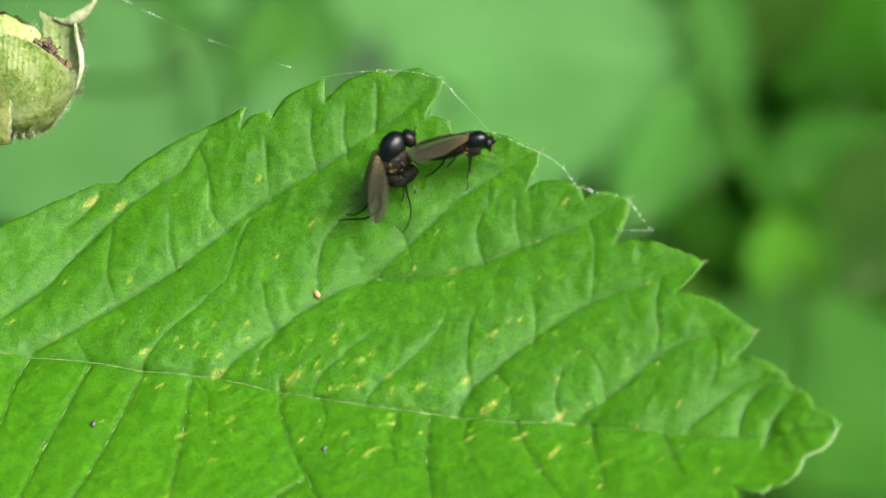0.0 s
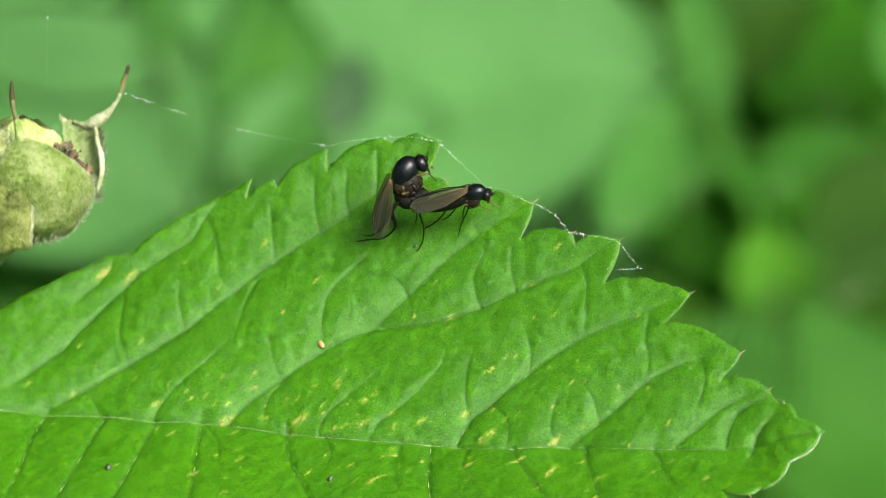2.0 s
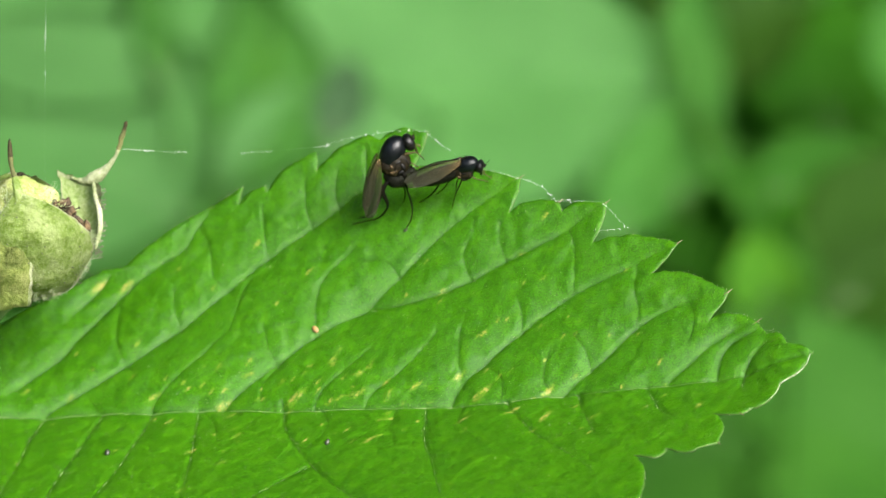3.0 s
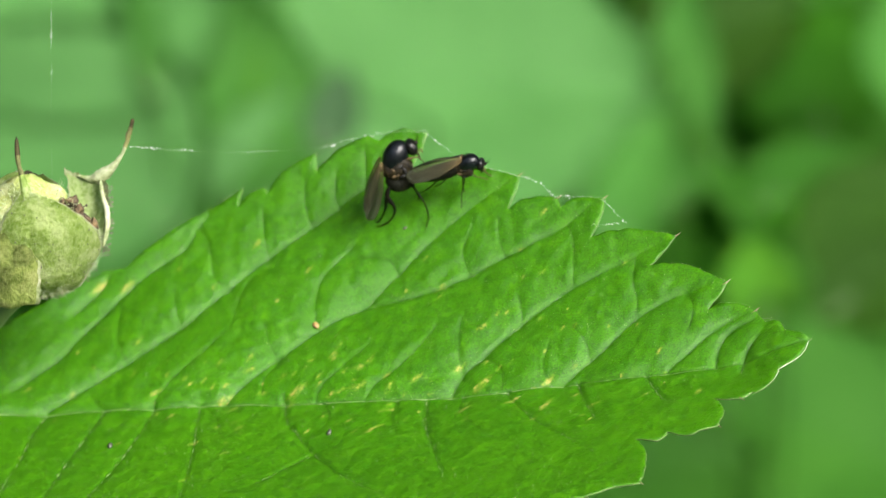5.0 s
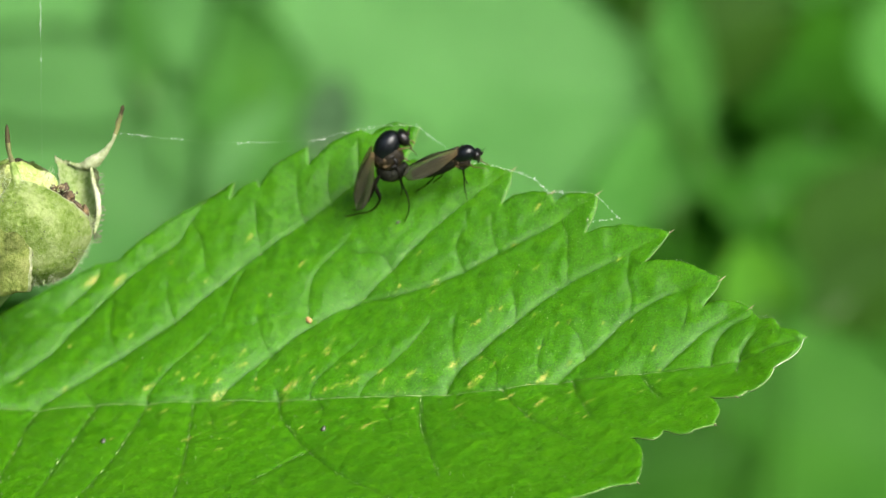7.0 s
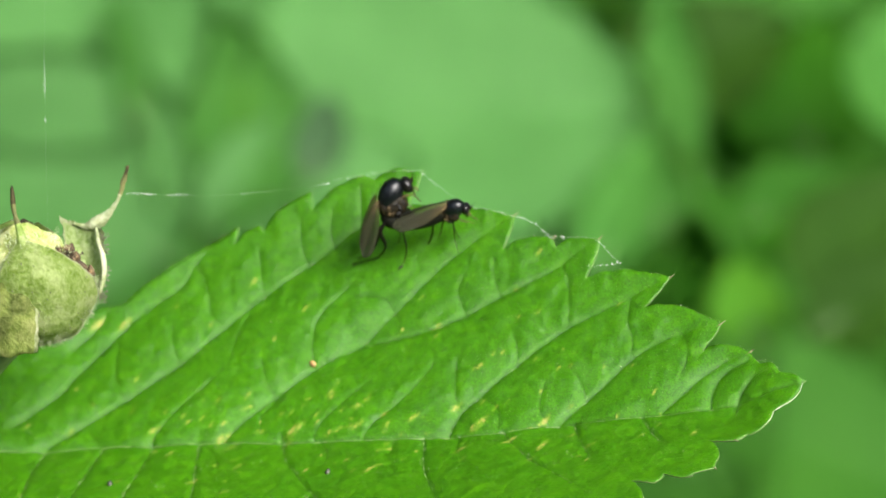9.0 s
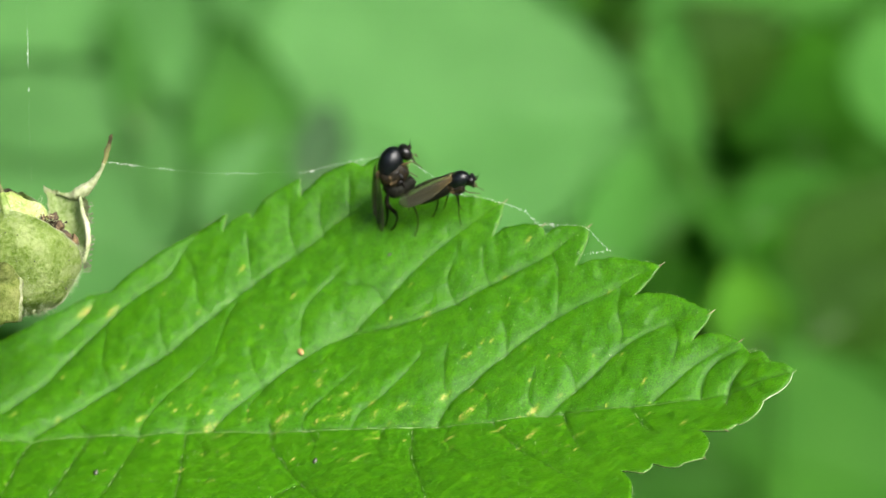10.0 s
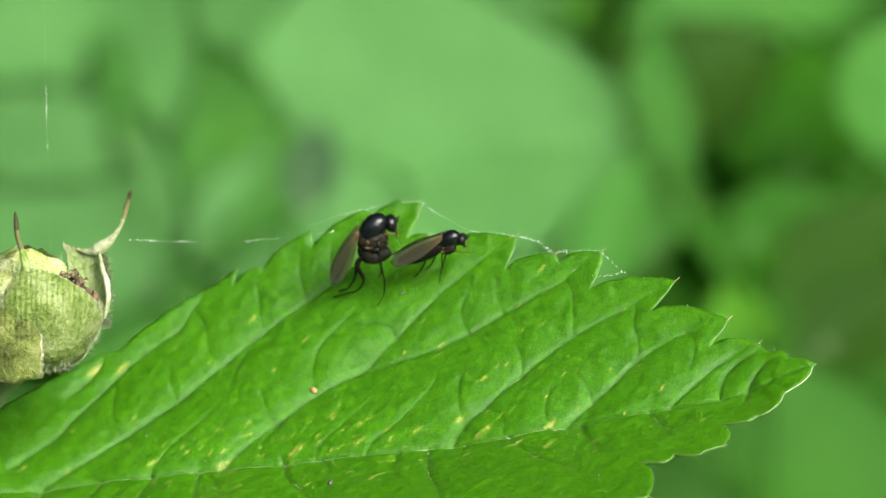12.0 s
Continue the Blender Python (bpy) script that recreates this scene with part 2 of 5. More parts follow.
    if caps:
        bm.faces.new(rings[0][::-1])
        bm.faces.new(rings[-1])


def smooth_line(points, steps=6):
    """A Catmull-Rom curve through the points."""
    p = [Vector(q) for q in points]
    p = [2 * p[0] - p[1]] + p + [2 * p[-1] - p[-2]]
    out = []
    for i in range(1, len(p) - 2):
        for k in range(steps):
            t = k / steps
            out.append(0.5 * (2 * p[i] + (p[i + 1] - p[i - 1]) * t + (2 * p[i - 1] - 5 * p[i] + 4 * p[i + 1] - p[i + 2]) * t * t + (3 * p[i] - p[i - 1] - 3 * p[i + 1] + p[i + 2]) * t ** 3))
    return out + [p[-2]]


def ball(bm, centre, size, turn=None, u=20, v=14):
    """An ellipsoid of the given half sizes."""
    m = Matrix.Translation(centre) @ (turn or Matrix()) @ Matrix.Diagonal((*size, 1))
    return bmesh.ops.create_uvsphere(bm, u_segments=u, v_segments=v, radius=1.0, matrix=m)["verts"]


def part(name, bm, material, parent, label=""):
    me = bpy.data.meshes.new(name)
    bmesh.ops.recalc_face_normals(bm, faces=bm.faces)
    bm.to_mesh(me)
    bm.free()
    me.shade_smooth()
    for mat in material if isinstance(material, (list, tuple)) else [material]:
        me.materials.append(mat)
    ob = new(name, me)
    ob.parent = parent
    return tagged(ob, label) if label else ob


# ---- ground ----
bm = bmesh.new()
bmesh.ops.create_grid(bm, x_segments=60, y_segments=60, size=40.0)
for v in bm.verts:
    near = max(0.0, 1 - v.co.length / 30)
    v.co.z = 0.05 * near * noise.noise(v.co * 0.8)
ground = tagged(part("ground", bm, M_SOIL, None), "dark shaded leaf litter under the bramble patch", "ground", kind="structure")

# ---- the bramble leaf ----
# Millimetres in the blade's plane: x along the midrib to the tip, y across it, from the tip.
BASE = Vector((-67.0, -0.9))
UPPER = [
    ((-53.3, 10.7), (-51.8, 10.8)), ((-43.9, 16.3), (-44.0, 14.9)), ((-42.2, 16.2), (-42.0, 15.7)), ((-38.6, 18.4), (-38.4, 16.8)), ((-34.8, 19.2), (-33.9, 18.8)),
    ((-30.3, 18.9), (-31.2, 16.4)), ((-29.5, 16.3), (-29.1, 15.5)), ((-22.9, 14.9), (-23.5, 12.5)), ((-19.8, 12.8), (-19.5, 12.1)), ((-16.4, 12.4), (-17.0, 9.6)),
    ((-10.8, 8.9), (-12.4, 6.9)), ((-6.7, 5.0), (-7.8, 3.1)), ((-4.4, 2.7), (-3.6, 1.7)), ((-2.4, 1.4), (-2.0, 0.8)),
]
LOWER = [
    ((-1.75, -2.3), (-1.85, -2.5)), ((-2.8, -4.4), (-3.1, -4.2)), ((-3.6, -4.9), (-5.8, -4.5)), ((-4.2, -7.6), (-5.4, -8.0)), ((-6.2, -8.3), (-7.6, -7.8)), ((-7.9, -8.7), (-9.6, -8.3)), ((-7.3, -13.2), (-9.0, -13.4)), ((-14.7, -14.8), (-18.3, -15.0)),
    ((-19.7, -18.1), (-23.7, -17.9)), ((-25.6, -20.7), (-29.6, -20.2)), ((-32.4, -23.0), (-36.4, -21.9)), ((-40.2, -24.0), (-43.5, -22.7)), ((-48.2, -23.8), (-50.8, -22.4)),
    ((-56.1, -22.4), (-57.5, -20.7)), ((-61.8, -18.7), (-62.7, -17.3)), ((-65.5, -13.8), (-66.3, -12.5)),
]
MIDRIB = [(-67.3, -0.9), (-55.0, -1.0), (-50.6, -0.9), (-46.9, -1.1), (-43.2, -1.0), (-40.6, -1.1), (-37.0, -1.5), (-34.8, -1.6), (-32.7, -1.7), (-28.8, -1.8), (-24.2, -1.8), (-21.2, -1.8), (-16.9, -1.4), (-13.9, -1.5), (-11.3, -1.4), (-7.4, -1.3), (-3.8, -0.9), (-0.4, -0.2)]
LATERALS = [
    [(-55.0, 7.6), (-54.1, 8.5), (-53.3, 9.5), (-52.8, 10.6)],
    [(-57.5, 1.3), (-55.0, 3.8), (-54.3, 5.2), (-52.9, 7.2), (-51.7, 8.7), (-49.8, 10.5), (-47.7, 12.0), (-46.9, 13.7), (-45.6, 15.4), (-44.2, 16.2)],
    [(-54.7, -0.6), (-52.8, 0.7), (-49.9, 2.9), (-46.7, 5.5), (-44.2, 8.0), (-42.0, 10.1), (-39.3, 12.1), (-37.2, 13.5), (-35.5, 14.9), (-33.2, 16.4), (-30.7, 18.7)],
    [(-41.5, -0.9), (-40.1, 0.9), (-38.0, 2.9), (-36.3, 4.4), (-34.8, 5.5), (-33.1, 6.4), (-31.6, 7.9), (-30.3, 9.3), (-28.4, 11.3), (-26.8, 12.6), (-25.0, 13.8), (-23.2, 14.9)],
    [(-33.1, 6.4), (-30.4, 6.6), (-27.5, 7.2), (-25.0, 8.2), (-23.0, 9.2), (-20.5, 10.2), (-18.8, 11.0), (-17.0, 12.3)],
    [(-25.0, -1.7), (-24.5, 0.0), (-23.3, 1.3), (-21.8, 2.9), (-20.0, 4.5), (-18.0, 5.9), (-16.3, 6.7), (-14.3, 7.5), (-11.2, 8.9)],
    [(-17.3, -1.4), (-16.1, -0.2), (-14.6, 1.2), (-13.2, 2.8), (-11.6, 3.9), (-9.5, 4.7), (-7.2, 5.0)],
    [(-9.8, -0.9), (-8.8, 0.1), (-7.7, 1.3), (-6.5, 2.1), (-5.1, 2.7)],
    [(-6.7, -1.1), (-6.7, 0.5), (-6.0, 1.6), (-4.3, 2.1), (-3.1, 1.9)],
    [(-4.8, -1.7), (-4.7, -0.2), (-3.9, 0.9), (-2.6, 1.3)],
    [(-37.2, -0.8), (-36.2, -3.0), (-34.4, -5.1), (-32.4, -7.2), (-30.2, -9.1), (-27.6, -11.0), (-25.6, -12.2), (-23.1, -13.9), (-20.6, -15.5)],
    [(-32.4, -7.2), (-33.5, -8.6), (-34.6, -10.7)],
    [(-43.4, -1.0), (-42.6, -3.3), (-41.6, -5.7), (-40.9, -7.7), (-40.2, -9.6), (-39.4, -12.0), (-38.6, -14.4)],
    [(-46.7, -1.1), (-46.5, -2.9), (-46.4, -5.1), (-46.2, -7.2), (-46.2, -9.3), (-46.2, -10.5), (-46.4, -13.0), (-46.5, -15.5)],
    [(-50.4, -1.0), (-50.4, -3.0), (-50.2, -5.6), (-50.0, -8.1), (-49.7, -9.8), (-49.5, -11.0), (-49.0, -13.5), (-48.5, -15.9)],
    [(-54.9, -1.1), (-54.7, -3.2), (-54.0, -5.7), (-53.5, -8.1), (-52.9, -10.6)],
    [(-26.7, -1.8), (-26.0, -3.7), (-25.1, -5.6), (-23.9, -7.3), (-22.6, -9.4), (-21.2, -11.5)],
    [(-21.0, -1.8), (-20.2, -2.7), (-19.2, -3.7), (-17.7, -5.1), (-16.0, -6.3), (-14.0, -7.8), (-12.0, -9.3)],
    [(-11.3, -1.5), (-10.4, -2.7), (-9.4, -3.8), (-8.6, -4.5)],
    [(-16.2, -1.4), (-15.3, -2.9), (-14.0, -4.7), (-13.2, -5.8)],
]
MINOR = [
    [(-43.4, 8.3), (-44.9, 9.7), (-45.6, 11.9), (-46.8, 13.7)],
    [(-46.4, 5.6), (-47.2, 7.3), (-47.7, 9.4)],
    [(-41.1, 10.5), (-41.6, 12.6), (-42.2, 14.9)],
    [(-38.1, 12.7), (-38.9, 14.6), (-39.2, 16.7)],
    [(-36.3, 13.9), (-36.8, 15.4), (-36.9, 17.2)],
    [(-34.6, 15.3), (-34.7, 16.9), (-34.9, 18.6)],
    [(-36.1, 4.6), (-36.6, 6.8), (-36.5, 8.6), (-35.6, 9.8), (-34.2, 11.2)],
    [(-25.6, 7.9), (-26.4, 9.7), (-26.0, 11.2), (-25.9, 12.4)],
    [(-23.2, 9.0), (-23.9, 10.6), (-24.0, 12.0)],
    [(-18.9, 10.8), (-18.3, 9.6), (-18.0, 7.9), (-17.8, 6.2)],
    [(-21.1, 3.3), (-21.2, 4.8), (-21.8, 6.2)],
    [(-13.6, 7.6), (-13.4, 5.8), (-12.9, 4.4), (-12.9, 3.0)],
    [(-24.5, -0.4), (-25.0, 1.6), (-25.4, 3.7), (-25.2, 4.8)],
    [(-31.0, -1.7), (-30.5, -0.4), (-29.5, 0.6), (-28.3, 2.0), (-26.9, 4.3)],
    [(-34.6, -1.6), (-34.5, -0.4), (-33.7, 0.8), (-32.3, 2.4), (-31.6, 3.2)],
    [(-46.8, -1.0), (-46.4, 0.2), (-45.4, 1.8), (-44.3, 3.1), (-42.7, 5.1)],
    [(-38.5, 2.4), (-39.4, 3.9), (-40.0, 5.3)],
    [(-15.6, 0.3), (-16.1, 1.7), (-17.2, 3.0)],
    [(-9.4, 4.6), (-8.8, 3.4), (-8.9, 1.6)],
    [(-49.5, 2.7), (-51.0, 5.0), (-51.6, 8.2)],
    [(-42.1, 9.4), (-42.5, 8.1), (-42.5, 5.1)],
    [(-30.8, 8.3), (-31.9, 9.7), (-34.3, 10.0)],
    [(-43.1, -1.0), (-41.5, -2.4), (-40.2, -4.7)],
    [(-34.1, -1.6), (-33.0, -3.0), (-32.8, -4.6)],
    [(-28.7, -1.8), (-28.3, -3.7), (-26.9, -5.9)],
    [(-24.1, -1.8), (-23.6, -3.5), (-20.9, -6.0)],
    [(-51.7, 0.3), (-50.4, -1.1)],
    [(-38.8, -0.5), (-39.1, 1.0), (-37.9, 2.8)],
    [(-17.9, -1.5), (-18.7, 0.0), (-18.5, 2.2)],
    [(-23.2, 1.2), (-21.7, 0.1), (-21.3, -1.7)],
]
SPOTS = [
    (-53.6, 9.5, 0.70), (-51.5, 9.4, 0.60), (-47.7, 10.4, 0.35), (-44.6, 8.8, 0.35), (-42.0, 11.9, 0.45), (-41.3, 13.3, 0.20), (-37.6, 9.4, 0.40), (-43.3, 0.9, 0.30),
    (-44.3, 0.7, 0.35), (-42.5, 2.2, 0.35), (-40.4, 2.5, 0.40), (-46.9, 0.1, 0.50), (-45.0, -2.1, 0.40), (-46.3, -1.7, 0.30), (-41.6, -0.7, 0.60), (-41.6, 0.4, 0.30),
    (-37.6, 0.9, 0.35), (-39.1, -0.4, 0.30), (-36.2, -0.5, 0.75), (-36.4, -1.5, 0.40), (-35.8, 2.0, 0.30), (-34.3, 2.3, 0.40), (-36.0, 1.4, 0.30), (-34.0, 2.0, 0.30),
    (-31.6, -0.6, 0.55), (-33.5, -1.0, 0.40), (-29.5, -0.7, 0.35), (-27.6, -0.2, 0.45), (-24.8, 0.5, 0.50), (-27.6, 7.2, 0.45), (-29.2, 9.5, 0.30), (-23.7, 3.5, 0.45),
    (-22.2, 4.5, 0.30), (-20.1, 7.4, 0.35), (-21.6, 7.2, 0.30), (-22.8, -1.0, 0.65), (-23.3, -1.3, 0.35), (-18.2, -1.1, 0.60), (-28.3, -1.5, 0.30), (-29.2, -2.9, 0.35),
    (-29.1, -5.0, 0.50), (-29.4, -5.3, 0.35), (-30.3, -5.2, 0.30), (-23.4, -3.3, 0.50), (-20.2, -2.7, 0.50), (-17.6, -3.5, 0.60), (-14.2, -4.1, 0.35), (-14.5, -5.1, 0.30),
    (-6.9, -3.6, 0.40), (-14.0, -3.8, 0.30), (-41.8, -5.4, 0.45), (-39.2, -3.9, 0.40), (-40.7, -1.6, 0.35), (-56.7, 1.1, 0.40), (-53.3, 0.5, 0.30), (-49.0, 1.9, 0.30),
    (-31.3, -3.9, 0.30), (-14.4, 7.4, 0.30), (-20.7, 12.0, 0.40), (-34.7, -0.1, 0.30), (-33.0, 0.8, 0.30), (-31.4, 1.5, 0.35), (-31.8, 0.9, 0.25), (-34.8, 0.6, 0.35),
    (-34.0, 3.1, 0.30), (-40.5, 1.5, 0.35), (-42.5, 0.3, 0.30),
]
# how far the blade's pleats reach on either side of a vein
STEEP, GENTLE = 1.2, 2.4
CURVE = (-0.1003, 0.0393, -0.0325, 0.0091, 0.0239, 0.0767, 0.2805)


def blade_height(x, y):
    """The broad warp of the blade, folded along the midrib, in millimetres."""
    u, v = x / 10, y / 10
    c = CURVE
    fold = np.log1p(np.exp((-y - 2.0) * 1.5)) / 15
    return 10 * (c[0] + c[1] * u + c[2] * v + c[3] * u * u + c[4] * u * v + c[5] * v * v + c[6] * fold)


def margin():
    """The toothed outline, counter-clockwise from the base along the lower side."""
    rng = random.Random(4)

    def side(teeth, start, sign):
        out, at = [], Vector(start)
        for tip, notch in teeth:
            tip, notch = Vector(tip), Vector(notch)
            span = tip - at
            out_way = Vector((-span.y, span.x)).normalized() * sign
            steps = max(3, int(span.length / 0.45))
            for k in range(steps):
                t = k / steps
                out.append(at + span * t + out_way * (min(0.55, span.length * 0.16) * math.sin(math.pi * t ** 0.8) + rng.uniform(-0.07, 0.07)))
            out.append(tip)
            back = notch - tip
            n = max(2, int(back.length / 0.45))
            bow = Vector((-back.y, back.x)).normalized() * sign * min(0.7, max(0.0, back.length - 1.8) * 0.20)
            for k in range(1, n):
                out.append(tip + back * (k / n) + bow * math.sin(math.pi * k / n) + Vector((rng.uniform(-0.06, 0.06), rng.uniform(-0.06, 0.06))))
            at = notch
        out.append(at)
        return out

    up = side(UPPER, (-64.6, 2.7), 1)
    low = side(LOWER, (-0.2, -0.3), 1)
    return [Vector((-66.3, 0.9))] + up + [Vector((-0.9, 0.5)), Vector((0.0, -0.15))] + low + [Vector((-67.4, -6.0)), Vector((-67.7, -3.0)), Vector((-67.3, -0.9))]


def near_lines(px, py, lines):
    """Distance of each point to the nearest of the lines, how far along that line it lies (0 to 1), and how squarely on its left (1) or right (-1)."""
    best, along, left = np.full(len(px), 1e9), np.zeros(len(px)), np.zeros(len(px))
    for line in lines:
        pts = [(q.x, q.y) for q in smooth_line([(*p, 0) for p in line], 4)]
        for i, ((ax, ay), (bx, by)) in enumerate(zip(pts, pts[1:])):
            dx, dy = bx - ax, by - ay
            t = np.clip(((px - ax) * dx + (py - ay) * dy) / (dx * dx + dy * dy + 1e-9), 0, 1)
            d = np.hypot(px - ax - t * dx, py - ay - t * dy)
            closer = d < best
            best = np.where(closer, d, best)
            along = np.where(closer, (i + t) / (len(pts) - 1), along)
            left = np.where(closer, (dx * (py - ay) - dy * (px - ax)) / (math.hypot(dx, dy) * d + 1e-6), left)
    return best, along, left


def pleat(px, py, line, rise_left, rise_right):
    """The valley of one vein: 1 at its bottom, rising more steeply on one side than on the other, and fading towards the margin."""
    d, along, left = near_lines(px, py, [line])
    reach = rise_right + (rise_left - rise_right) * (0.5 + 0.5 * np.clip(left, -1, 1))
    return np.exp(-d / reach) * (1 - 0.85 * along ** 3)


def blade_relief(px, py):
    """Height of the blade with its pleats, and the closeness to main veins and to small ones."""
    main, along, _ = near_lines(px, py, LATERALS)
    rib, _, _ = near_lines(px, py, [MIDRIB])
    minor, _, _ = near_lines(px, py, MINOR)
    fade = 1 - 0.85 * along ** 3
    z = blade_height(px, py)
    for line in LATERALS:
        z = z - (0.46 if line[-1][1] > 0 else 0.26) * pleat(px, py, line, STEEP, GENTLE)
    z = z - 0.35 * pleat(px, py, MIDRIB, 1.0, 2.4)
    for line in MINOR:
        z = z - 0.09 * pleat(px, py, line, 0.4 * STEEP, 0.4 * GENTLE)
    pucker = np.array([noise.noise(Vector((x * 0.75, y * 0.75, 3.0))) + 0.5 * noise.noise(Vector((x * 1.7, y * 1.7, 9.0))) + 0.28 * noise.noise(Vector((x * 3.4, y * 3.4, 1.0))) for x, y in zip(px.tolist(), py.tolist())])
    z = z - 0.10 * fade * np.exp(-((main / 0.10) ** 2)) - 0.08 * np.exp(-((rib / 0.12) ** 2)) - 0.04 * np.exp(-((minor / 0.09) ** 2))
    z = z + 0.10 * pucker * np.clip(np.minimum(main, rib) / 0.5, 0, 1)
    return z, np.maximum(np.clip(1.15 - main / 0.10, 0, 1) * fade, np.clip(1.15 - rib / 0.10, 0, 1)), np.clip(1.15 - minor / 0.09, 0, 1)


def bramble_leaf():
    from mathutils import geometry
    rng = random.Random(11)
    root = tagged(new("bramble_leaf"), "fresh green toothed bramble leaf with sunken veins and yellow stippling", "leaf")
    edge = margin()
    ex, ey = np.array([p.x for p in edge]), np.array([p.y for p in edge])
    step = 0.28
    gx, gy = np.meshgrid(np.arange(-67.8, 0.2, step), np.arange(-24.5, 20.2, step * 0.866))
    gx = gx + (np.arange(gx.shape[0]) % 2)[:, None] * step / 2
    px, py = gx.ravel(), gy.ravel()
    inside, close = np.zeros(len(px), bool), np.full(len(px), 1e9)
    for i in range(len(ex)):
        ax, ay, bx, by = ex[i - 1], ey[i - 1], ex[i], ey[i]
        crosses = (ay > py) != (by > py)
        inside ^= crosses & (px < (bx - ax) * (py - ay) / (by - ay + 1e-12) + ax)
        t = np.clip(((px - ax) * (bx - ax) + (py - ay) * (by - ay)) / ((bx - ax) ** 2 + (by - ay) ** 2 + 1e-9), 0, 1)
        close = np.minimum(close, np.hypot(px - ax - t * (bx - ax), py - ay - t * (by - ay)))
    vd, _, _ = near_lines(px, py, LATERALS + [MIDRIB])
    md, _, _ = near_lines(px, py, MINOR)
    keep = inside & (close > 0.14) & (vd > 0.26) & (md > 0.22)
    flat = list(edge) + [Vector(p) for p in zip(px[keep].tolist(), py[keep].tolist())]
    # extra points in and beside each vein, so that its crease stays crisp
    for lines, beside in ((LATERALS + [MIDRIB], 0.15), (MINOR, 0.12)):
        for line in lines:
            pts = smooth_line([(*p, 0) for p in line], 6)
            for a, c in zip(pts, pts[1:]):
                way = (c - a).to_2d()
                if way.length < 1e-6:
                    continue
                across = Vector((-way.y, way.x)).normalized() * beside
                steps = max(1, int(way.length / 0.24))
                for k in range(steps):
                    p = a.to_2d() + way * (k / steps)
                    if min((p.x - q.x) ** 2 + (p.y - q.y) ** 2 for q in edge) > 0.16:
                        flat += [p, p + across, p - across]
    n = len(edge)
    verts2, _, faces, *_ = geometry.delaunay_2d_cdt(flat, [(i, (i + 1) % n) for i in range(n)], [], 1, 1e-5)
    vx, vy = np.array([v.x for v in verts2]), np.array([v.y for v in verts2])
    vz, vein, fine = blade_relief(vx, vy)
    spot = np.zeros(len(vx))
    spots = list(SPOTS)
    while len(spots) < 190:
        a, b = min(-3.0, rng.gauss(-29, 13)), rng.gauss(0.5, 4.5)
        spots.append((a, b - 1, rng.choice((0.16, 0.20, 0.25, 0.32))))
    for a, b, r in spots:
        lean = rng.uniform(0.5, 1.25)
        dx, dy = vx - a, vy - b
        along, across = dx * math.cos(lean) + dy * math.sin(lean), -dx * math.sin(lean) + dy * math.cos(lean)
        spot = np.maximum(spot, np.clip(1.15 - np.hypot(along / (r * 1.55), across / (r * 0.58)), 0, 1))
    me = bpy.data.meshes.new("blade")
    me.from_pydata([((x - BASE.x) * MM, (y - BASE.y) * MM, z * MM) for x, y, z in zip(vx, vy, vz)], [], faces)
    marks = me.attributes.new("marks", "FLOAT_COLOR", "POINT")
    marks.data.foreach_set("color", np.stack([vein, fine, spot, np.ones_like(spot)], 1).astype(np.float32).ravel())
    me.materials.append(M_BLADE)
    me.materials.append(M_EDGE)
    me.shade_smooth()
    blade = new("blade", me)
    blade.parent = root
    solid = blade.modifiers.new("thickness", "SOLIDIFY")
    solid.thickness, solid.offset, solid.material_offset_rim = 0.10 * MM, -1, 1

    def on(x, y, lift=0.0):
        z, _, _ = blade_relief(np.array([x]), np.array([y]))
        return Vector(((x - BASE.x) * MM, (y - BASE.y) * MM, (float(z[0]) + lift) * MM))

    def by(x, y, lift=0.0):
        i = int(np.argmin((vx - x) ** 2 + (vy - y) ** 2))
        return Vector((x - BASE.x, y - BASE.y, float(vz[i]) + lift))

    # midrib: a pale cord that sinks away towards the tip
    bm = bmesh.new()
    line = [(q.x, q.y) for q in smooth_line([(*p, 0) for p in MIDRIB[:-1]], 14)]
    tube(bm, [by(x, y, -0.02) * MM for x, y in line], [(0.045 - 0.02 * i / len(line)) * MM for i in range(len(line))], 7)
    part("midrib", bm, M_RIB, root, "pale green midrib")
    for lateral in LATERALS:
        bm = bmesh.new()
        line = [(q.x, q.y) for q in smooth_line([(*p, 0) for p in lateral], 8)]
        tube(bm, [by(x, y, -0.035) * MM for x, y in line], [(0.030 - 0.018 * i / len(line)) * MM for i in range(len(line))], 6)
        part("side_vein", bm, M_RIB, root)
    # the small dry points of the teeth
    for tip, notch in UPPER[6:] + [LOWER[k] for k in (2, 3, 6, 7)]:
        if abs(tip[1]) < 1.5 and tip[0] > -3:
            continue
        t, k = Vector(tip), Vector(notch)
        way = Vector((0.8, 0.45 if tip[1] > 0 else -0.6)).normalized()
        bm = bmesh.new()
        a = on(*(t - way * 0.35), -0.05)
        b, c = on(*t, 0.0) + Vector((*(way * 0.16), 0.02)) * MM, on(*t, 0.0) + Vector((*(way * 0.36), 0.06)) * MM
        tube(bm, [a, on(*t, -0.03), b, c], [0.04 * MM, 0.050 * MM, 0.034 * MM, 0.010 * MM], 6)
        part("tooth_point", bm, M_TIP, root)
    # the tip's margin has dried to a silvery rim
    rim = [q for q in edge if q.x > -2.7 and -4.0 < q.y < -0.2]
    bm = bmesh.new()
    tube(bm, [on(q.x, q.y, -0.02) for q in rim], [(0.012 + 0.030 * math.sin(math.pi * (i + 0.5) / len(rim)) * rng.uniform(0.5, 1.3)) * MM for i in range(len(rim))], 7)
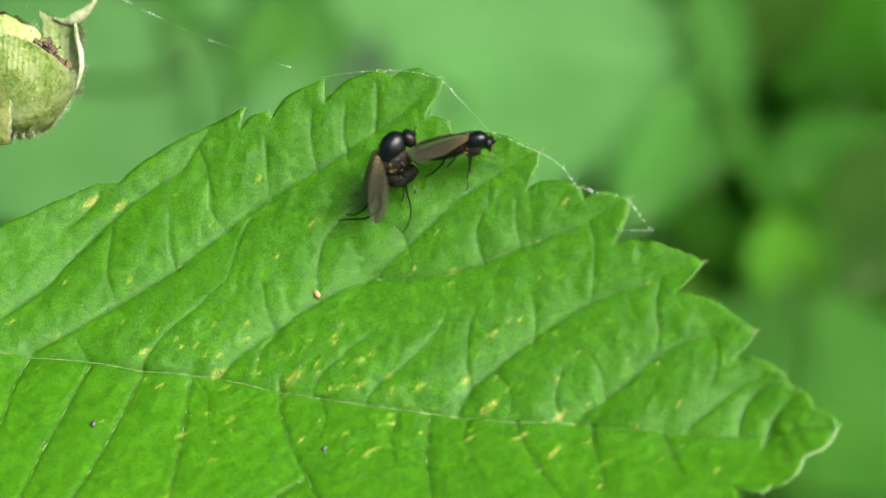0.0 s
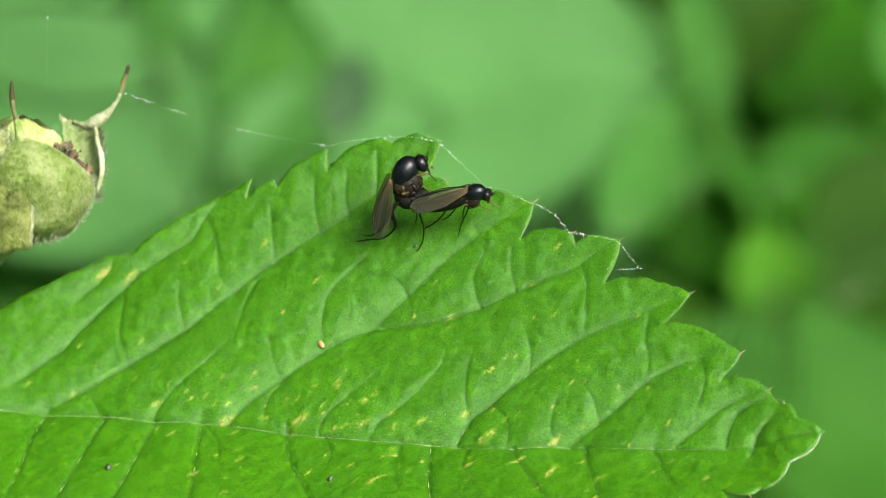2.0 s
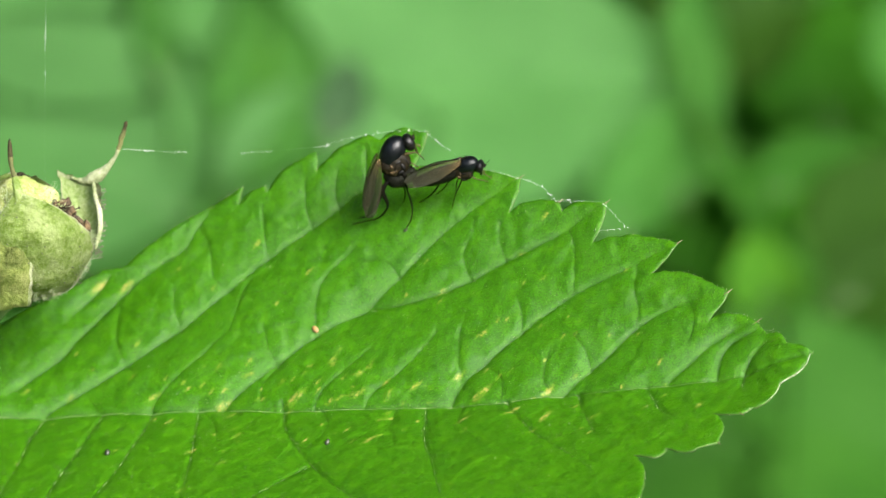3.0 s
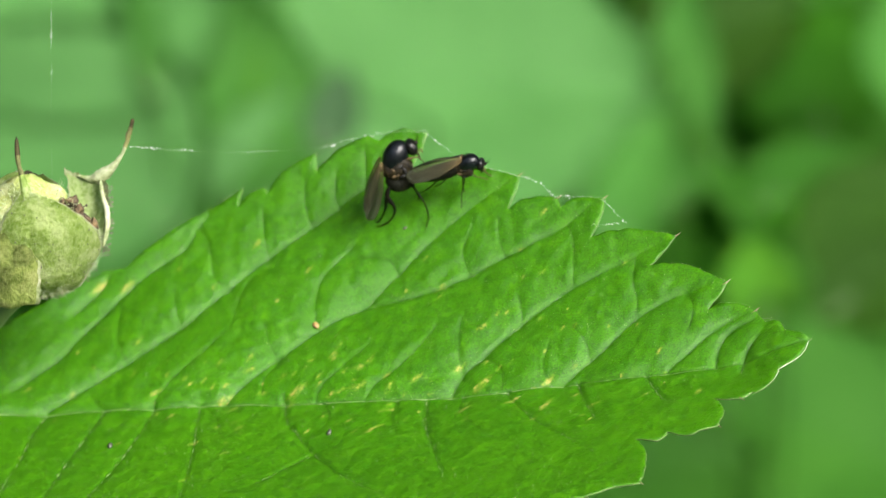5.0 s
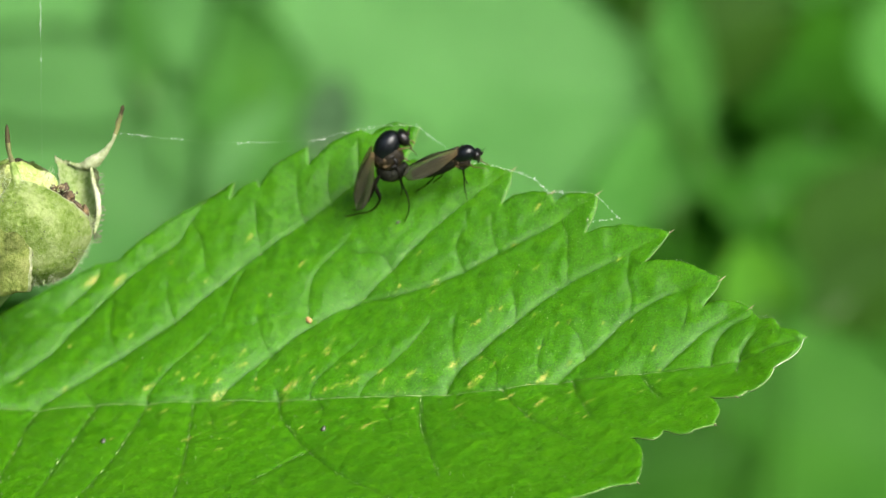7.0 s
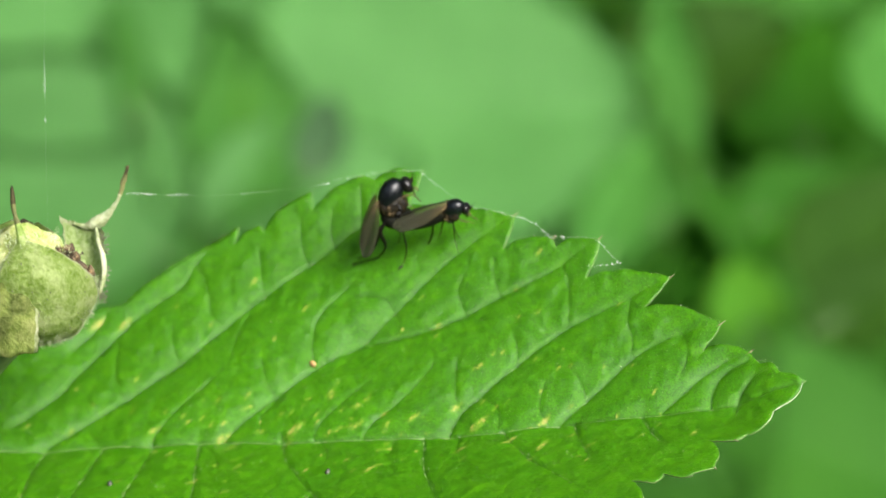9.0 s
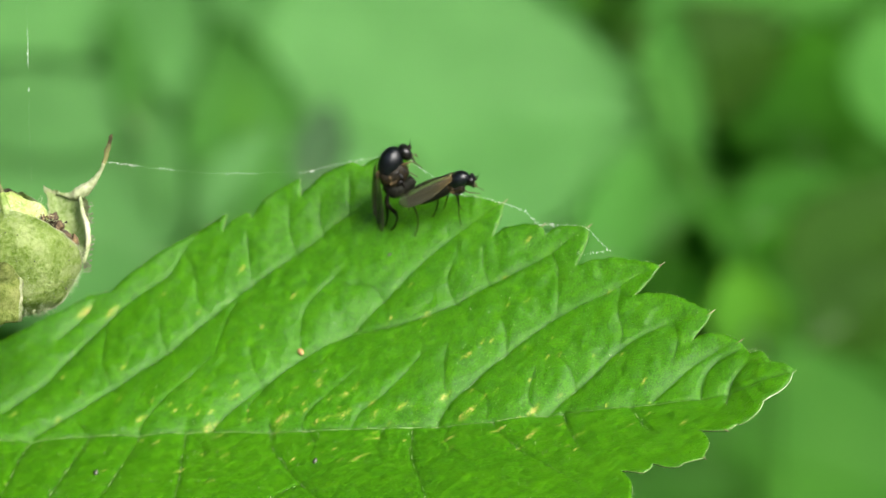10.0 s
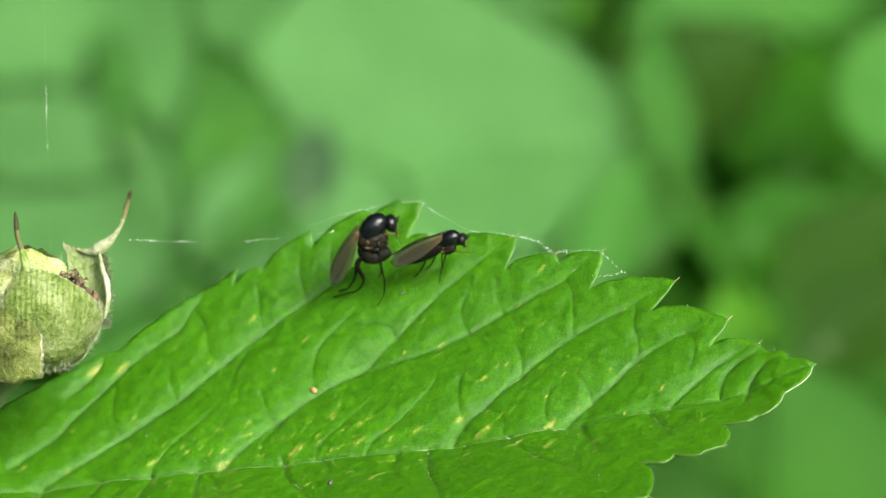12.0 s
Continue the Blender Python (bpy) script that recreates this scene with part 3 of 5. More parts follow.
    part("dry_margin", bm, M_DRY, root, "silvery dried margin")
    # petiole down to the cane
    bm = bmesh.new()
    tube(bm, smooth_line([on(-67.1, -0.9), on(-67.1, -0.9) + Vector((-8, 0.2, -1.5)) * MM, on(-67.1, -0.9) + Vector((-22, 3, -7)) * MM, on(-67.1, -0.9) + Vector((-40, 8, -22)) * MM], 6), 0.8 * MM, 10)
    part("petiole", bm, M_STEM, root, "slender green petiole")
    # silvery hairs
    verts, tris = [], []
    while len(verts) < 3 * 12000:
        x, y = rng.uniform(-62, -1), rng.uniform(-17, 19)
        i = int(np.argmin((vx - x) ** 2 + (vy - y) ** 2))
        if (vx[i] - x) ** 2 + (vy[i] - y) ** 2 > 0.2:
            continue
        p = Vector(((vx[i] - BASE.x), (vy[i] - BASE.y), vz[i] - 0.02))
        way = Vector((rng.uniform(-0.2, 1.0), rng.uniform(-0.7, 0.7), rng.uniform(0.25, 0.9))).normalized() * rng.uniform(0.04, 0.13)
        side = way.cross(Vector((rng.uniform(-1, 1), rng.uniform(-1, 1), 0.3))).normalized() * rng.uniform(0.008, 0.022)
        k = len(verts)
        verts += [(p - side) * MM, (p + side) * MM, (p + way) * MM]
        tris.append((k, k + 1, k + 2))
    # pale bristles along the veins
    for line in LATERALS + [MIDRIB]:
        pts = smooth_line([(*p, 0) for p in line], 6)
        for a, c in zip(pts, pts[1:]):
            for _ in range(max(1, int((c - a).length * 8))):
                q = a.lerp(c, rng.random()).to_2d() + Vector((rng.gauss(-0.03, 0.07), rng.gauss(0.05, 0.07)))
                if noise.noise(Vector((q.x * 0.8, q.y * 0.8, 5))) < -0.12:
                    continue
                base = by(q.x, q.y, -0.02)
                way = Vector((rng.uniform(0.1, 1.0), rng.uniform(-0.4, 0.8), rng.uniform(0.15, 0.6))).normalized() * rng.uniform(0.05, 0.16)
                across = way.cross(Vector((rng.uniform(-1, 1), rng.uniform(-1, 1), 0.3))).normalized() * rng.uniform(0.008, 0.02)
                k = len(verts)
                verts += [(base - across) * MM, (base + across) * MM, (base + way) * MM]
                tris.append((k, k + 1, k + 2))
    for i in range(len(edge)):
        for _ in range(1):
            q = edge[i].lerp(edge[i - 1], rng.random())
            if q.x < -56 or (edge[i] - edge[i - 1]).length > 2:
                continue
            out_way = (q - Vector((q.x - 4, -1.0))).normalized()
            base = by(q.x, q.y, -0.05)
            way = Vector((out_way.x + rng.uniform(-0.6, 0.6), out_way.y + rng.uniform(-0.6, 0.6), rng.uniform(-0.3, 0.8))).normalized() * rng.uniform(0.06, 0.22)
            across = way.cross(Vector((0.2, 0.3, 1))).normalized() * 0.012
            k = len(verts)
            verts += [(base - across) * MM, (base + across) * MM, (base + way) * MM]
            tris.append((k, k + 1, k + 2))
    me = bpy.data.meshes.new("leaf_hairs")
    me.from_pydata(verts, [], tris)
    me.materials.append(M_HAIR)
    hairs = new("leaf_hairs", me)
    hairs.parent = root
    tagged(hairs, "fine silvery hairs", kind="stuff")
    return root, on


leaf, on_leaf = bramble_leaf()


# ---- specks lying on the leaf ----
def speck(name, x, y, size, material, label):
    bm = bmesh.new()
    rng = random.Random(int(-x * 10))
    for v in ball(bm, (0, 0, 0), (size * MM, 0.65 * size * MM, 0.5 * size * MM), None, 12, 8):
        v.co *= 1 + 0.25 * noise.noise(v.co * 3000 + Vector((x, y, 0)))
    ob = part(name, bm, material, None)
    place = Matrix.Translation(on_leaf(x, y, size * 0.3)) @ Matrix.Rotation(rng.uniform(0, 3), 4, "Z")
    return tagged(ob, label, "speck"), place


SPECKS = [speck("orange_grain", -36.26, 4.97, 0.30, M_ORANGE, "tiny orange-brown grain lying on the green leaf"),
          speck("dark_dropping", -47.70, -5.38, 0.26, M_DROP, "tiny dark insect dropping on the green leaf"),
          speck("dark_dropping", -32.05, -5.11, 0.24, M_DROP, "tiny dark insect dropping on the green leaf"),
          speck("dark_dropping", -30.89, 11.88, 0.16, M_DROP, "tiny dark insect dropping on the green leaf")]


# ---- the bud ----
def bramble_bud():
    MM = 0.00102
    root = tagged(new("bramble_bud"), "pale green downy bramble bud with brown withered sepal tips", "flower bud")
    rng = random.Random(5)
    R = 4.0

    def shell(az, skew, spine, spike, lift, spike_az=None, corner=None, tilt=0.0):
        """A cupped sepal along its spine (distance from the axis, height, half its spread in radians), with a thin withered point; spike: points of it, outward and up."""
        bm = bmesh.new()
        rows, cols = 20, 24
        path = smooth_line(spine, 8)
        grid = []
        for i, q in enumerate(path):
            t = i / (len(path) - 1)
            line = []
            for j in range(cols + 1):
                s = 2 * j / cols - 1
                a = az + skew * t * t + s * max(q.z, 0.03)
                r = q.x + lift + 0.10 * math.cos(s * 1.6) * min(1, 2 * t) + 0.26 * noise.noise(Vector((a * 2.5, t * 5, az))) + 0.10 * noise.noise(Vector((a * 8, t * 13, az))) + 0.03 * noise.noise(Vector((a * 11, t * 17, az))) + 0.07 * noise.noise(Vector((a * 13, t * 8, az + 4)))
                line.append(bm.verts.new(Vector((r * math.cos(a), r * math.sin(a), q.y - tilt * s * t ** 5 + 0.10 * noise.noise(Vector((a * 3, t * 4, 7 + az))))) * MM))
            grid.append(line)
        for r0, r1 in zip(grid, grid[1:]):
            for j in range(cols):
                f = bm.faces.new((r0[j], r0[j + 1], r1[j + 1], r1[j]))
                f.material_index = 1 if j in (0, cols - 1) or r1 is grid[-1] else 0
        top = sum((v.co for v in grid[-1]), Vector()) / (cols + 1) if corner is None else grid[-1][corner].co.copy()
        bmesh.ops.solidify(bm, geom=bm.faces[:], thickness=0.30 * MM)
        sepal = part("sepal", bm, [M_SEPAL, M_SEPAL_RIM], root)
        if spike is None:
            return sepal
        a = az + skew if spike_az is None else spike_az
        out = Vector((math.cos(a), math.sin(a), 0))
        pts = smooth_line([top - Vector((0, 0, (0.8 if corner is None else 0.5) * MM)) - out * (0.15 if corner is None else 0.9) * MM] + [top + (out * p + Vector((0, 0, q))) * MM for p, q in spike], 7)
        n = len(pts) - 1
        bm = bmesh.new()
        tube(bm, pts, [((0.30 if corner is None else 0.62) * (1 - i / n) ** 2.0 + 0.085 + (0.075 * math.sin(math.pi * (i / n - 0.6) / 0.4) if i > 0.6 * n else 0)) * MM * (1 if i < n else 0.35) * min(1, 0.25 + i / 4) for i in range(n + 1)], 9)
        reach = (pts[-1] - pts[0]).length
        for f in bm.faces:
            far = (f.calc_center_median() - pts[0]).length / reach
            f.material_index = 2 if far > 0.74 else 1 if far > 0.45 else 0
        part("sepal_tip", bm, [M_SEPAL, M_SEPAL_MID, M_SEPAL_TIP], sepal, "withered brown sepal point")
        return sepal

    # the closed inner bud, and withered stamens in the gap between the sepals
    bm = bmesh.new()
    for v in ball(bm, (-0.55 * MM, 0.45 * MM, 0.2 * MM), (3.0 * MM, 3.0 * MM, 3.6 * MM), None, 48, 32):
        v.co *= 1 + 0.10 * noise.noise(v.co * 600) + 0.06 * noise.noise(v.co * 1700) + 0.02 * noise.noise(v.co * 5200)
    part("inner_bud", bm, M_INNER, root, "yellowish green folded inner bud")
    for _ in range(60):
        a, h = radians(rng.uniform(-50, 2)), radians(rng.uniform(0, 38))
        p = Vector((math.cos(a) * math.cos(h), math.sin(a) * math.cos(h), math.sin(h))) * rng.uniform(2.7, 3.3)
        q = p * 1.04 + Vector((rng.uniform(-0.5, 0.5), rng.uniform(-0.4, 0.4), rng.uniform(-0.4, 0.4)))
        bm = bmesh.new()
        tube(bm, [p * 0.96 * MM, (p + q) * 0.51 * MM, q * MM], [0.09 * MM, 0.06 * MM, 0.04 * MM], 6)
        k = rng.uniform(0.10, 0.30)
        for v in ball(bm, q * MM, (k * 1.3 * MM, k * MM, k * 0.7 * MM), Matrix.Rotation(rng.uniform(0, 3), 4, "Y"), 10, 8):
            v.co += (v.co - q * MM) * 0.9 * noise.noise(v.co * 4500) + Vector((0, 0, 1)) * 0.1 * MM * noise.noise(v.co * 9000)
        part("stamen", bm, M_STAMEN, root)
    d = radians
    shell(d(104), 0.0, [(0.6, -4.0, 1.2), (2.8, -3.0, 0.95), (3.8, -1.4, 0.85), (4.0, 0.0, 0.85), (3.6, 1.8, 0.85), (2.5, 3.2, 0.85), (1.0, 3.9, 0.7)], [(-0.4, -0.1), (-0.9, -0.5)], -0.12)
    shell(d(172), 0.0, [(0.6, -4.0, 1.2), (2.8, -3.0, 0.95), (3.8, -1.4, 0.85), (4.0, 0.0, 0.85), (3.6, 1.9, 0.85), (2.6, 3.3, 0.9), (1.1, 4.1, 0.8)], [(-0.4, -0.1), (-0.9, -0.5)], -0.05)
    shell(d(27), 0.0, [(0.6, -4.0, 1.0), (2.7, -3.1, 0.85), (3.8, -1.4, 0.80), (3.95, -0.3, 0.74), (3.9, 0.2, 0.60)], None, -0.05)
    shell(d(-60), -0.66, [(0.6, -4.0, 1.2), (2.8, -3.1, 1.0), (3.85, -1.4, 0.97), (4.1, 0.0, 0.90), (3.9, 1.1, 0.70), (3.4, 2.1, 0.40), (2.9, 2.7, 0.13)], [(0.22, 0.9), (0.5, 1.9), (0.62, 3.5)], 0.14, d(178))

    def sheet(rows, materials, thick, label=""):
        """A free-standing sepal: a smooth sheet through rows of points from its foot to its top edge, its border felted and uneven."""
        lines = [smooth_line(row, 8) for row in rows]
        grid = [smooth_line(column, 8) for column in zip(*lines)]
        bm = bmesh.new()
        verts = []
        last_i, last_j = len(grid) - 1, len(grid[0]) - 1
        for i, column in enumerate(grid):
            verts.append([])
            for j, q in enumerate(column):
                wave = Vector((noise.noise(q * 1.1), noise.noise(q * 1.1 + Vector((5, 0, 0))), noise.noise(q * 1.1 + Vector((0, 9, 0))))) * 0.14
                fuzz = Vector((noise.noise(q * 6), noise.noise(q * 6 + Vector((5, 0, 0))), noise.noise(q * 6 + Vector((0, 9, 0))))) * (0.16 if i in (0, last_i) or j == last_j else 0.04)
                verts[-1].append(bm.verts.new((q + wave + fuzz) * MM))
        for i in range(last_i):
            for j in range(last_j):
                f = bm.faces.new((verts[i][j], verts[i + 1][j], verts[i + 1][j + 1], verts[i][j + 1]))
                f.material_index = 1 if i >= last_i - 2 or i < 1 or j >= last_j - 2 else 0
        bmesh.ops.solidify(bm, geom=bm.faces[:], thickness=thick * MM)
        return part("sepal", bm, materials, root, label)

    # the sepal that stands off, its pale felted inner face showing, drawn out into a withered point
    cup = sheet([[(1.95, 1.5, 1.5), (2.7, 2.2, 1.1), (3.5, 2.1, 0.2), (4.20, 0.5, -0.9)],
                 [(1.88, 1.8, 3.1), (2.6, 2.6, 2.63), (3.7, 2.3, 1.99), (4.52, 0.7, 1.22)],
                 [(1.65, 2.0, 4.33), (2.55, 2.7, 3.9), (3.75, 2.2, 3.66), (4.59, 0.9, 3.25)]], [M_CUP, M_SEPAL_RIM], 0.24, "pale felted sepal standing off the bud")
    pts = smooth_line([Vector(q) * MM for q in ((2.5, 2.5, 3.85), (3.25, 2.4, 3.62), (3.95, 2.1, 3.78), (4.89, 1.5, 4.52), (5.53, 1.0, 5.5), (5.86, 0.6, 6.5), (6.15, 0.3, 7.46))], 7)
    n = len(pts) - 1
    bm = bmesh.new()
    tube(bm, pts, [(0.10 + 0.34 * math.exp(-((i / n - 0.34) / 0.17) ** 2) + 0.07 * math.exp(-((i / n - 0.82) / 0.12) ** 2)) * (1 + 0.25 * noise.noise(Vector((i * 0.7, 0, 0)))) * MM * (1 if i < n else 0.4) for i in range(n + 1)], 10)
    for v in bm.verts:
        v.co += Vector((noise.noise(v.co * 2500), noise.noise(v.co * 2500 + Vector((3, 0, 0))), noise.noise(v.co * 2500 + Vector((0, 3, 0))))) * 0.07 * MM
    for k, f in enumerate(bm.faces):
        far = min(range(n + 1), key=lambda i: (pts[i] - f.calc_center_median()).length) / n
        f.material_index = 2 if far > 0.90 else 1 if far > 0.70 else 0
    part("sepal_tip", bm, [M_SEPAL_RIM, M_SEPAL_MID, M_SEPAL_TIP], cup, "withered brown sepal point")
    bm = bmesh.new()
    tube(bm, smooth_line([Vector(q) * MM for q in ((4.22, 0.35, -0.75), (4.5, 0.45, 0.4), (4.45, 0.75, 1.6), (4.15, 1.2, 2.6), (3.95, 1.9, 3.6))], 7), [(0.10 + 0.08 * math.sin(math.pi * i / 28)) * (1 + 0.3 * noise.noise(Vector((i * 0.5, 2, 0)))) * MM for i in range(29)], 9)
    part("felted_margin", bm, M_SEPAL_RIM, cup, "white felted rolled margin")
    # an older sepal bent down over the front, browned along its edge
    flap = sheet([[(-3.45, -2.6, -4.4), (-1.95, -3.4, -4.6), (-0.64, -3.7, -4.55), (0.42, -3.1, -4.32)],
                  [(-3.51, -3.4, -1.82), (-1.83, -4.2, -1.85), (-0.25, -4.4, -2.07), (0.62, -3.8, -2.25)],
                  [(-3.31, -3.0, 0.68), (-1.82, -3.7, 0.85), (-0.38, -4.0, 0.57), (0.47, -3.5, -0.54)]], [M_FLAP, M_SEPAL_RIM], 0.22, "browning sepal bent down over the bud")
    bm = bmesh.new()
    for _ in range(90):
        t = rng.random()
        q = Vector((4.12 + 0.30 * math.sin(2.4 * t) - 0.1 * t, 0.45 + 0.6 * t, -1.4 + 4.6 * t))
        way = Vector((1.0, rng.uniform(-0.8, 0.4), rng.uniform(-0.5, 0.6))).normalized()
        long = rng.uniform(0.15, 0.60)
        tube(bm, [q * MM, (q + way * long) * MM], [0.022 * MM, 0.014 * MM], 3, False)
        if long > 0.32:
            bmesh.ops.create_icosphere(bm, subdivisions=1, radius=0.05 * MM, matrix=Matrix.Translation((q + way * long) * MM))
    tagged(part("sepal_hairs", bm, M_GLAND, cup), kind="stuff")
    # glandular hairs
    bm = bmesh.new()
    for _ in range(260):
        a, c = rng.uniform(0, math.tau), rng.uniform(-0.97, 0.75)
        s = math.sqrt(1 - c * c)
        if c > 0.1 and not 0.9 < a < 5.5:
            continue
        w = Vector((s * math.cos(a), s * math.sin(a), c))
        p = w * (R + 0.05)
        way = (w + Vector((rng.uniform(-0.5, 0.5), rng.uniform(-0.5, 0.5), rng.uniform(-0.3, 0.3)))).normalized()
        long = rng.uniform(0.15, 0.48)
        tube(bm, [p * MM, (p + way * long) * MM], [0.022 * MM, 0.016 * MM], 3, False)
        if long > 0.32:
            bmesh.ops.create_icosphere(bm, subdivisions=1, radius=0.045 * MM, matrix=Matrix.Translation((p + way * long) * MM))
    tagged(part("gland_hairs", bm, M_GLAND, root, "dark-tipped gland hairs"), kind="stuff")
    bm = bmesh.new()
    for _ in range(5200):
        a, c = rng.uniform(0, math.tau), rng.uniform(-0.97, 0.8)
        s = math.sqrt(1 - c * c)
        if c > 0.1 and not 0.9 < a < 5.5:
            continue
        w = Vector((s * math.cos(a), s * math.sin(a), c))
        way = (w * 0.6 + Vector((rng.uniform(-0.8, 0.8), rng.uniform(-0.8, 0.8), rng.uniform(-0.6, 0.6)))).normalized()
        p = w * (R + 0.03)
        tube(bm, [p * MM, (p + way * rng.uniform(0.18, 0.50)) * MM], [0.015 * MM, 0.005 * MM], 3, False)
    tagged(part("down", bm, M_HAIR, root, "short pale down"), kind="stuff")
    bm = bmesh.new()
    tube(bm, smooth_line([(-0.6 * MM, 0.4 * MM, -3.4 * MM), (-2.2 * MM, 1.6 * MM, -4.8 * MM), (-5 * MM, 5 * MM, -8 * MM), (-12 * MM, 14 * MM, -16 * MM), (-24 * MM, 26 * MM, -34 * MM)], 8), 0.62 * MM, 10)
    part("pedicel", bm, M_STEM, root, "thin pale green flower stalk")
    return root


bud = bramble_bud()


# ---- cobweb ----
def strand(bm, rng, points, beads, thick=0.0028):
    line = smooth_line(points, 14)
    line = [p + Vector((rng.uniform(-1, 1), rng.uniform(-1, 1), rng.uniform(-1, 1))) * 0.04 * MM for p in line]
    tube(bm, line, thick * MM, 4)
    for _ in range(beads):
        p = rng.choice(line) + Vector((rng.uniform(-1, 1), rng.uniform(-1, 1), rng.uniform(-1, 1))) * 0.06 * MM
        q = p + Vector((rng.uniform(-1, 1), rng.uniform(-1, 1), rng.uniform(-1, 1))) * rng.uniform(0.03, 0.16) * MM
        tube(bm, [p, (p + q) / 2, q], [0.012 * MM, rng.uniform(0.012, 0.030) * MM, 0.006 * MM], 5)


def leaf_cobweb():
    rng = random.Random(21)
    root = tagged(new("cobweb"), "thin dusty cobweb threads strung along the leaf teeth", "cobweb")
    t = {k: on_leaf(x, y, lift) for k, (x, y, lift) in dict(a=(-38.6, 18.4, 0.2), b=(-34.8, 19.1, 0.2), c=(-30.4, 18.8, 0.2), g=(-26.3, 15.7, 0.3), d=(-23.1, 14.8, 0.2), e=(-19.9, 12.7, 0.2), f=(-16.6, 12.3, 0.15), h=(-17.0, 10.4, 0.1)).items()}
    up = Vector((0, 0, MM))
    runs = [([t["a"] + up * 0.2, (t["a"] + t["b"]) / 2 + up * 0.15, t["b"]], 4), ([t["b"], (t["b"] + t["c"]) / 2 + Vector((0, 0.15, 0.1)) * MM, t["c"] + up * 0.1], 13),
            ([t["c"] + up * 0.1, t["c"].lerp(t["g"], 0.25) - up * 0.05, t["c"].lerp(t["g"], 0.5)], 12), ([t["c"].lerp(t["g"], 0.5), t["c"].lerp(t["g"], 0.8), t["g"]], 1),
            ([t["g"], (t["g"] + t["d"]) / 2 + up * 0.1, t["d"]], 18), ([t["d"], (t["d"] + t["e"]) / 2 + Vector((0.2, 0.25, 0)) * MM, t["e"]], 26),
            ([t["e"], (t["e"] + t["f"]) / 2 + up * 0.2, t["f"]], 16), ([t["f"], t["f"] + Vector((0.6, -0.5, -0.3)) * MM, t["f"] + Vector((1.7, -1.6, -0.6)) * MM], 10),
            ([t["h"], t["h"] + Vector((0.8, 0.1, -0.2)) * MM, t["f"] + Vector((1.7, -1.6, -0.6)) * MM], 9)]
    for points, beads in runs:
        bm = bmesh.new()
        strand(bm, rng, points, beads)
        part("thread", bm, M_SILK, root)
    return root


def bridge_cobweb():
    rng = random.Random(8)
    root = tagged(new("cobweb"), "dusty cobweb thread between the bud and the leaf", "cobweb")
    bm = bmesh.new()
    long = 13.6
    strand(bm, rng, [(0, 0, 0), (long * 0.3 * MM, 0, -0.40 * MM), (long * 0.65 * MM, 0, -0.40 * MM), (long * MM, 0, 0)], 0, 0.0008)
    part("thread", bm, M_SILK, root)
    for a, b, beads in ((0.01, 0.16, 16), (0.20, 0.33, 6), (0.57, 0.73, 6), (0.93, 1.0, 3)):
        bm = bmesh.new()
        strand(bm, rng, [(long * q * MM, 0, -1.75 * q * (1 - q) * MM) for q in (a, (a + b) / 2, b)], beads, 0.003)
        part("dusty_thread", bm, M_SILK, root)
    return root


def hanging_thread():
    rng = random.Random(9)
    root = tagged(new("cobweb"), "single silk thread hanging down to the bud", "cobweb")
    bm = bmesh.new()
    strand(bm, rng, [(1.0 * MM, 0, 3.6 * MM), (0.95 * MM, 0, 12 * MM), (1.0 * MM, 0.3 * MM, 22 * MM), (1.2 * MM, 1 * MM, 34 * MM)], 0, 0.0008)
    part("thread", bm, M_SILK, root)
    for a, c, beads in ((10.5, 10.7, 2), (12.1, 14.6, 7)):
        bm = bmesh.new()
        strand(bm, rng, [(0.95 * MM, 0, a * MM), (0.96 * MM, 0, (a + c) / 2 * MM), (0.96 * MM, 0, c * MM)], beads, 0.006)
        part("dusty_thread", bm, M_SILK, root)
    return root


web_leaf, web_bridge, web_hanging = leaf_cobweb(), bridge_cobweb(), hanging_thread()


# ---- the two flies ----
def wing_shape(parent, side, hinge, tip, face, long, broad, label):
    """A rounded membrane with a thick front edge from hinge to tip; it lies back along its own -x. face: which way its upper side looks. All for the fly's right side; side 1 mirrors it."""
    bm = bmesh.new()
    rows, cols = 20, 10

    def sheet(t, s):
        """A point of the membrane: t from root to tip, s from the front edge to the hind edge."""
        width = broad * (0.20 + 0.80 * min(1, t / 0.40) ** 0.8) * math.sqrt(max(0.0004, 1 - max(0.0, (t - 0.60) / 0.40) ** 2.2))
        return Vector((-t * long, side * (s - 0.40) * width, 0.05 * math.sin(s * 7 + t * 3) - 0.20 * (s - 0.4) ** 2 + 0.30 * t * (1 - t)))

    for layer in (0, 1):
        grid = [[bm.verts.new((sheet(i / rows, j / cols) - Vector((0, 0, layer * 0.015))) * MM) for j in range(cols + 1)] for i in range(rows + 1)]
        for r0, r1 in zip(grid, grid[1:]):
            for j in range(cols):
                bm.faces.new((r0[j], r0[j + 1], r1[j + 1], r1[j]))
    ob = part("wing", bm, M_WING, parent, label)
    flip = Vector((1, -side, 1))
    root, end, up = Vector(hinge) * flip, Vector(tip) * flip, Vector(face) * flip
    back = (end - root).normalized()
    normal = (up - back * up.dot(back)).normalized()
    m = Matrix((-back, normal.cross(-back), normal)).transposed().to_4x4()
    ob.matrix_basis = Matrix.Translation(root * MM) @ m
    # the dark front edge and the fainter veins
    for k, (s0, s1) in enumerate(((0.02, 0.04), (0.10, 0.22), (0.30, 0.52), (0.45, 0.80))):
        vb = bmesh.new()
        line = [(sheet(t, s0 + (s1 - s0) * t) + Vector((0, 0, 0.012))) * MM for t in (0.02, 0.15, 0.3, 0.45, 0.6, 0.75, 0.88)]
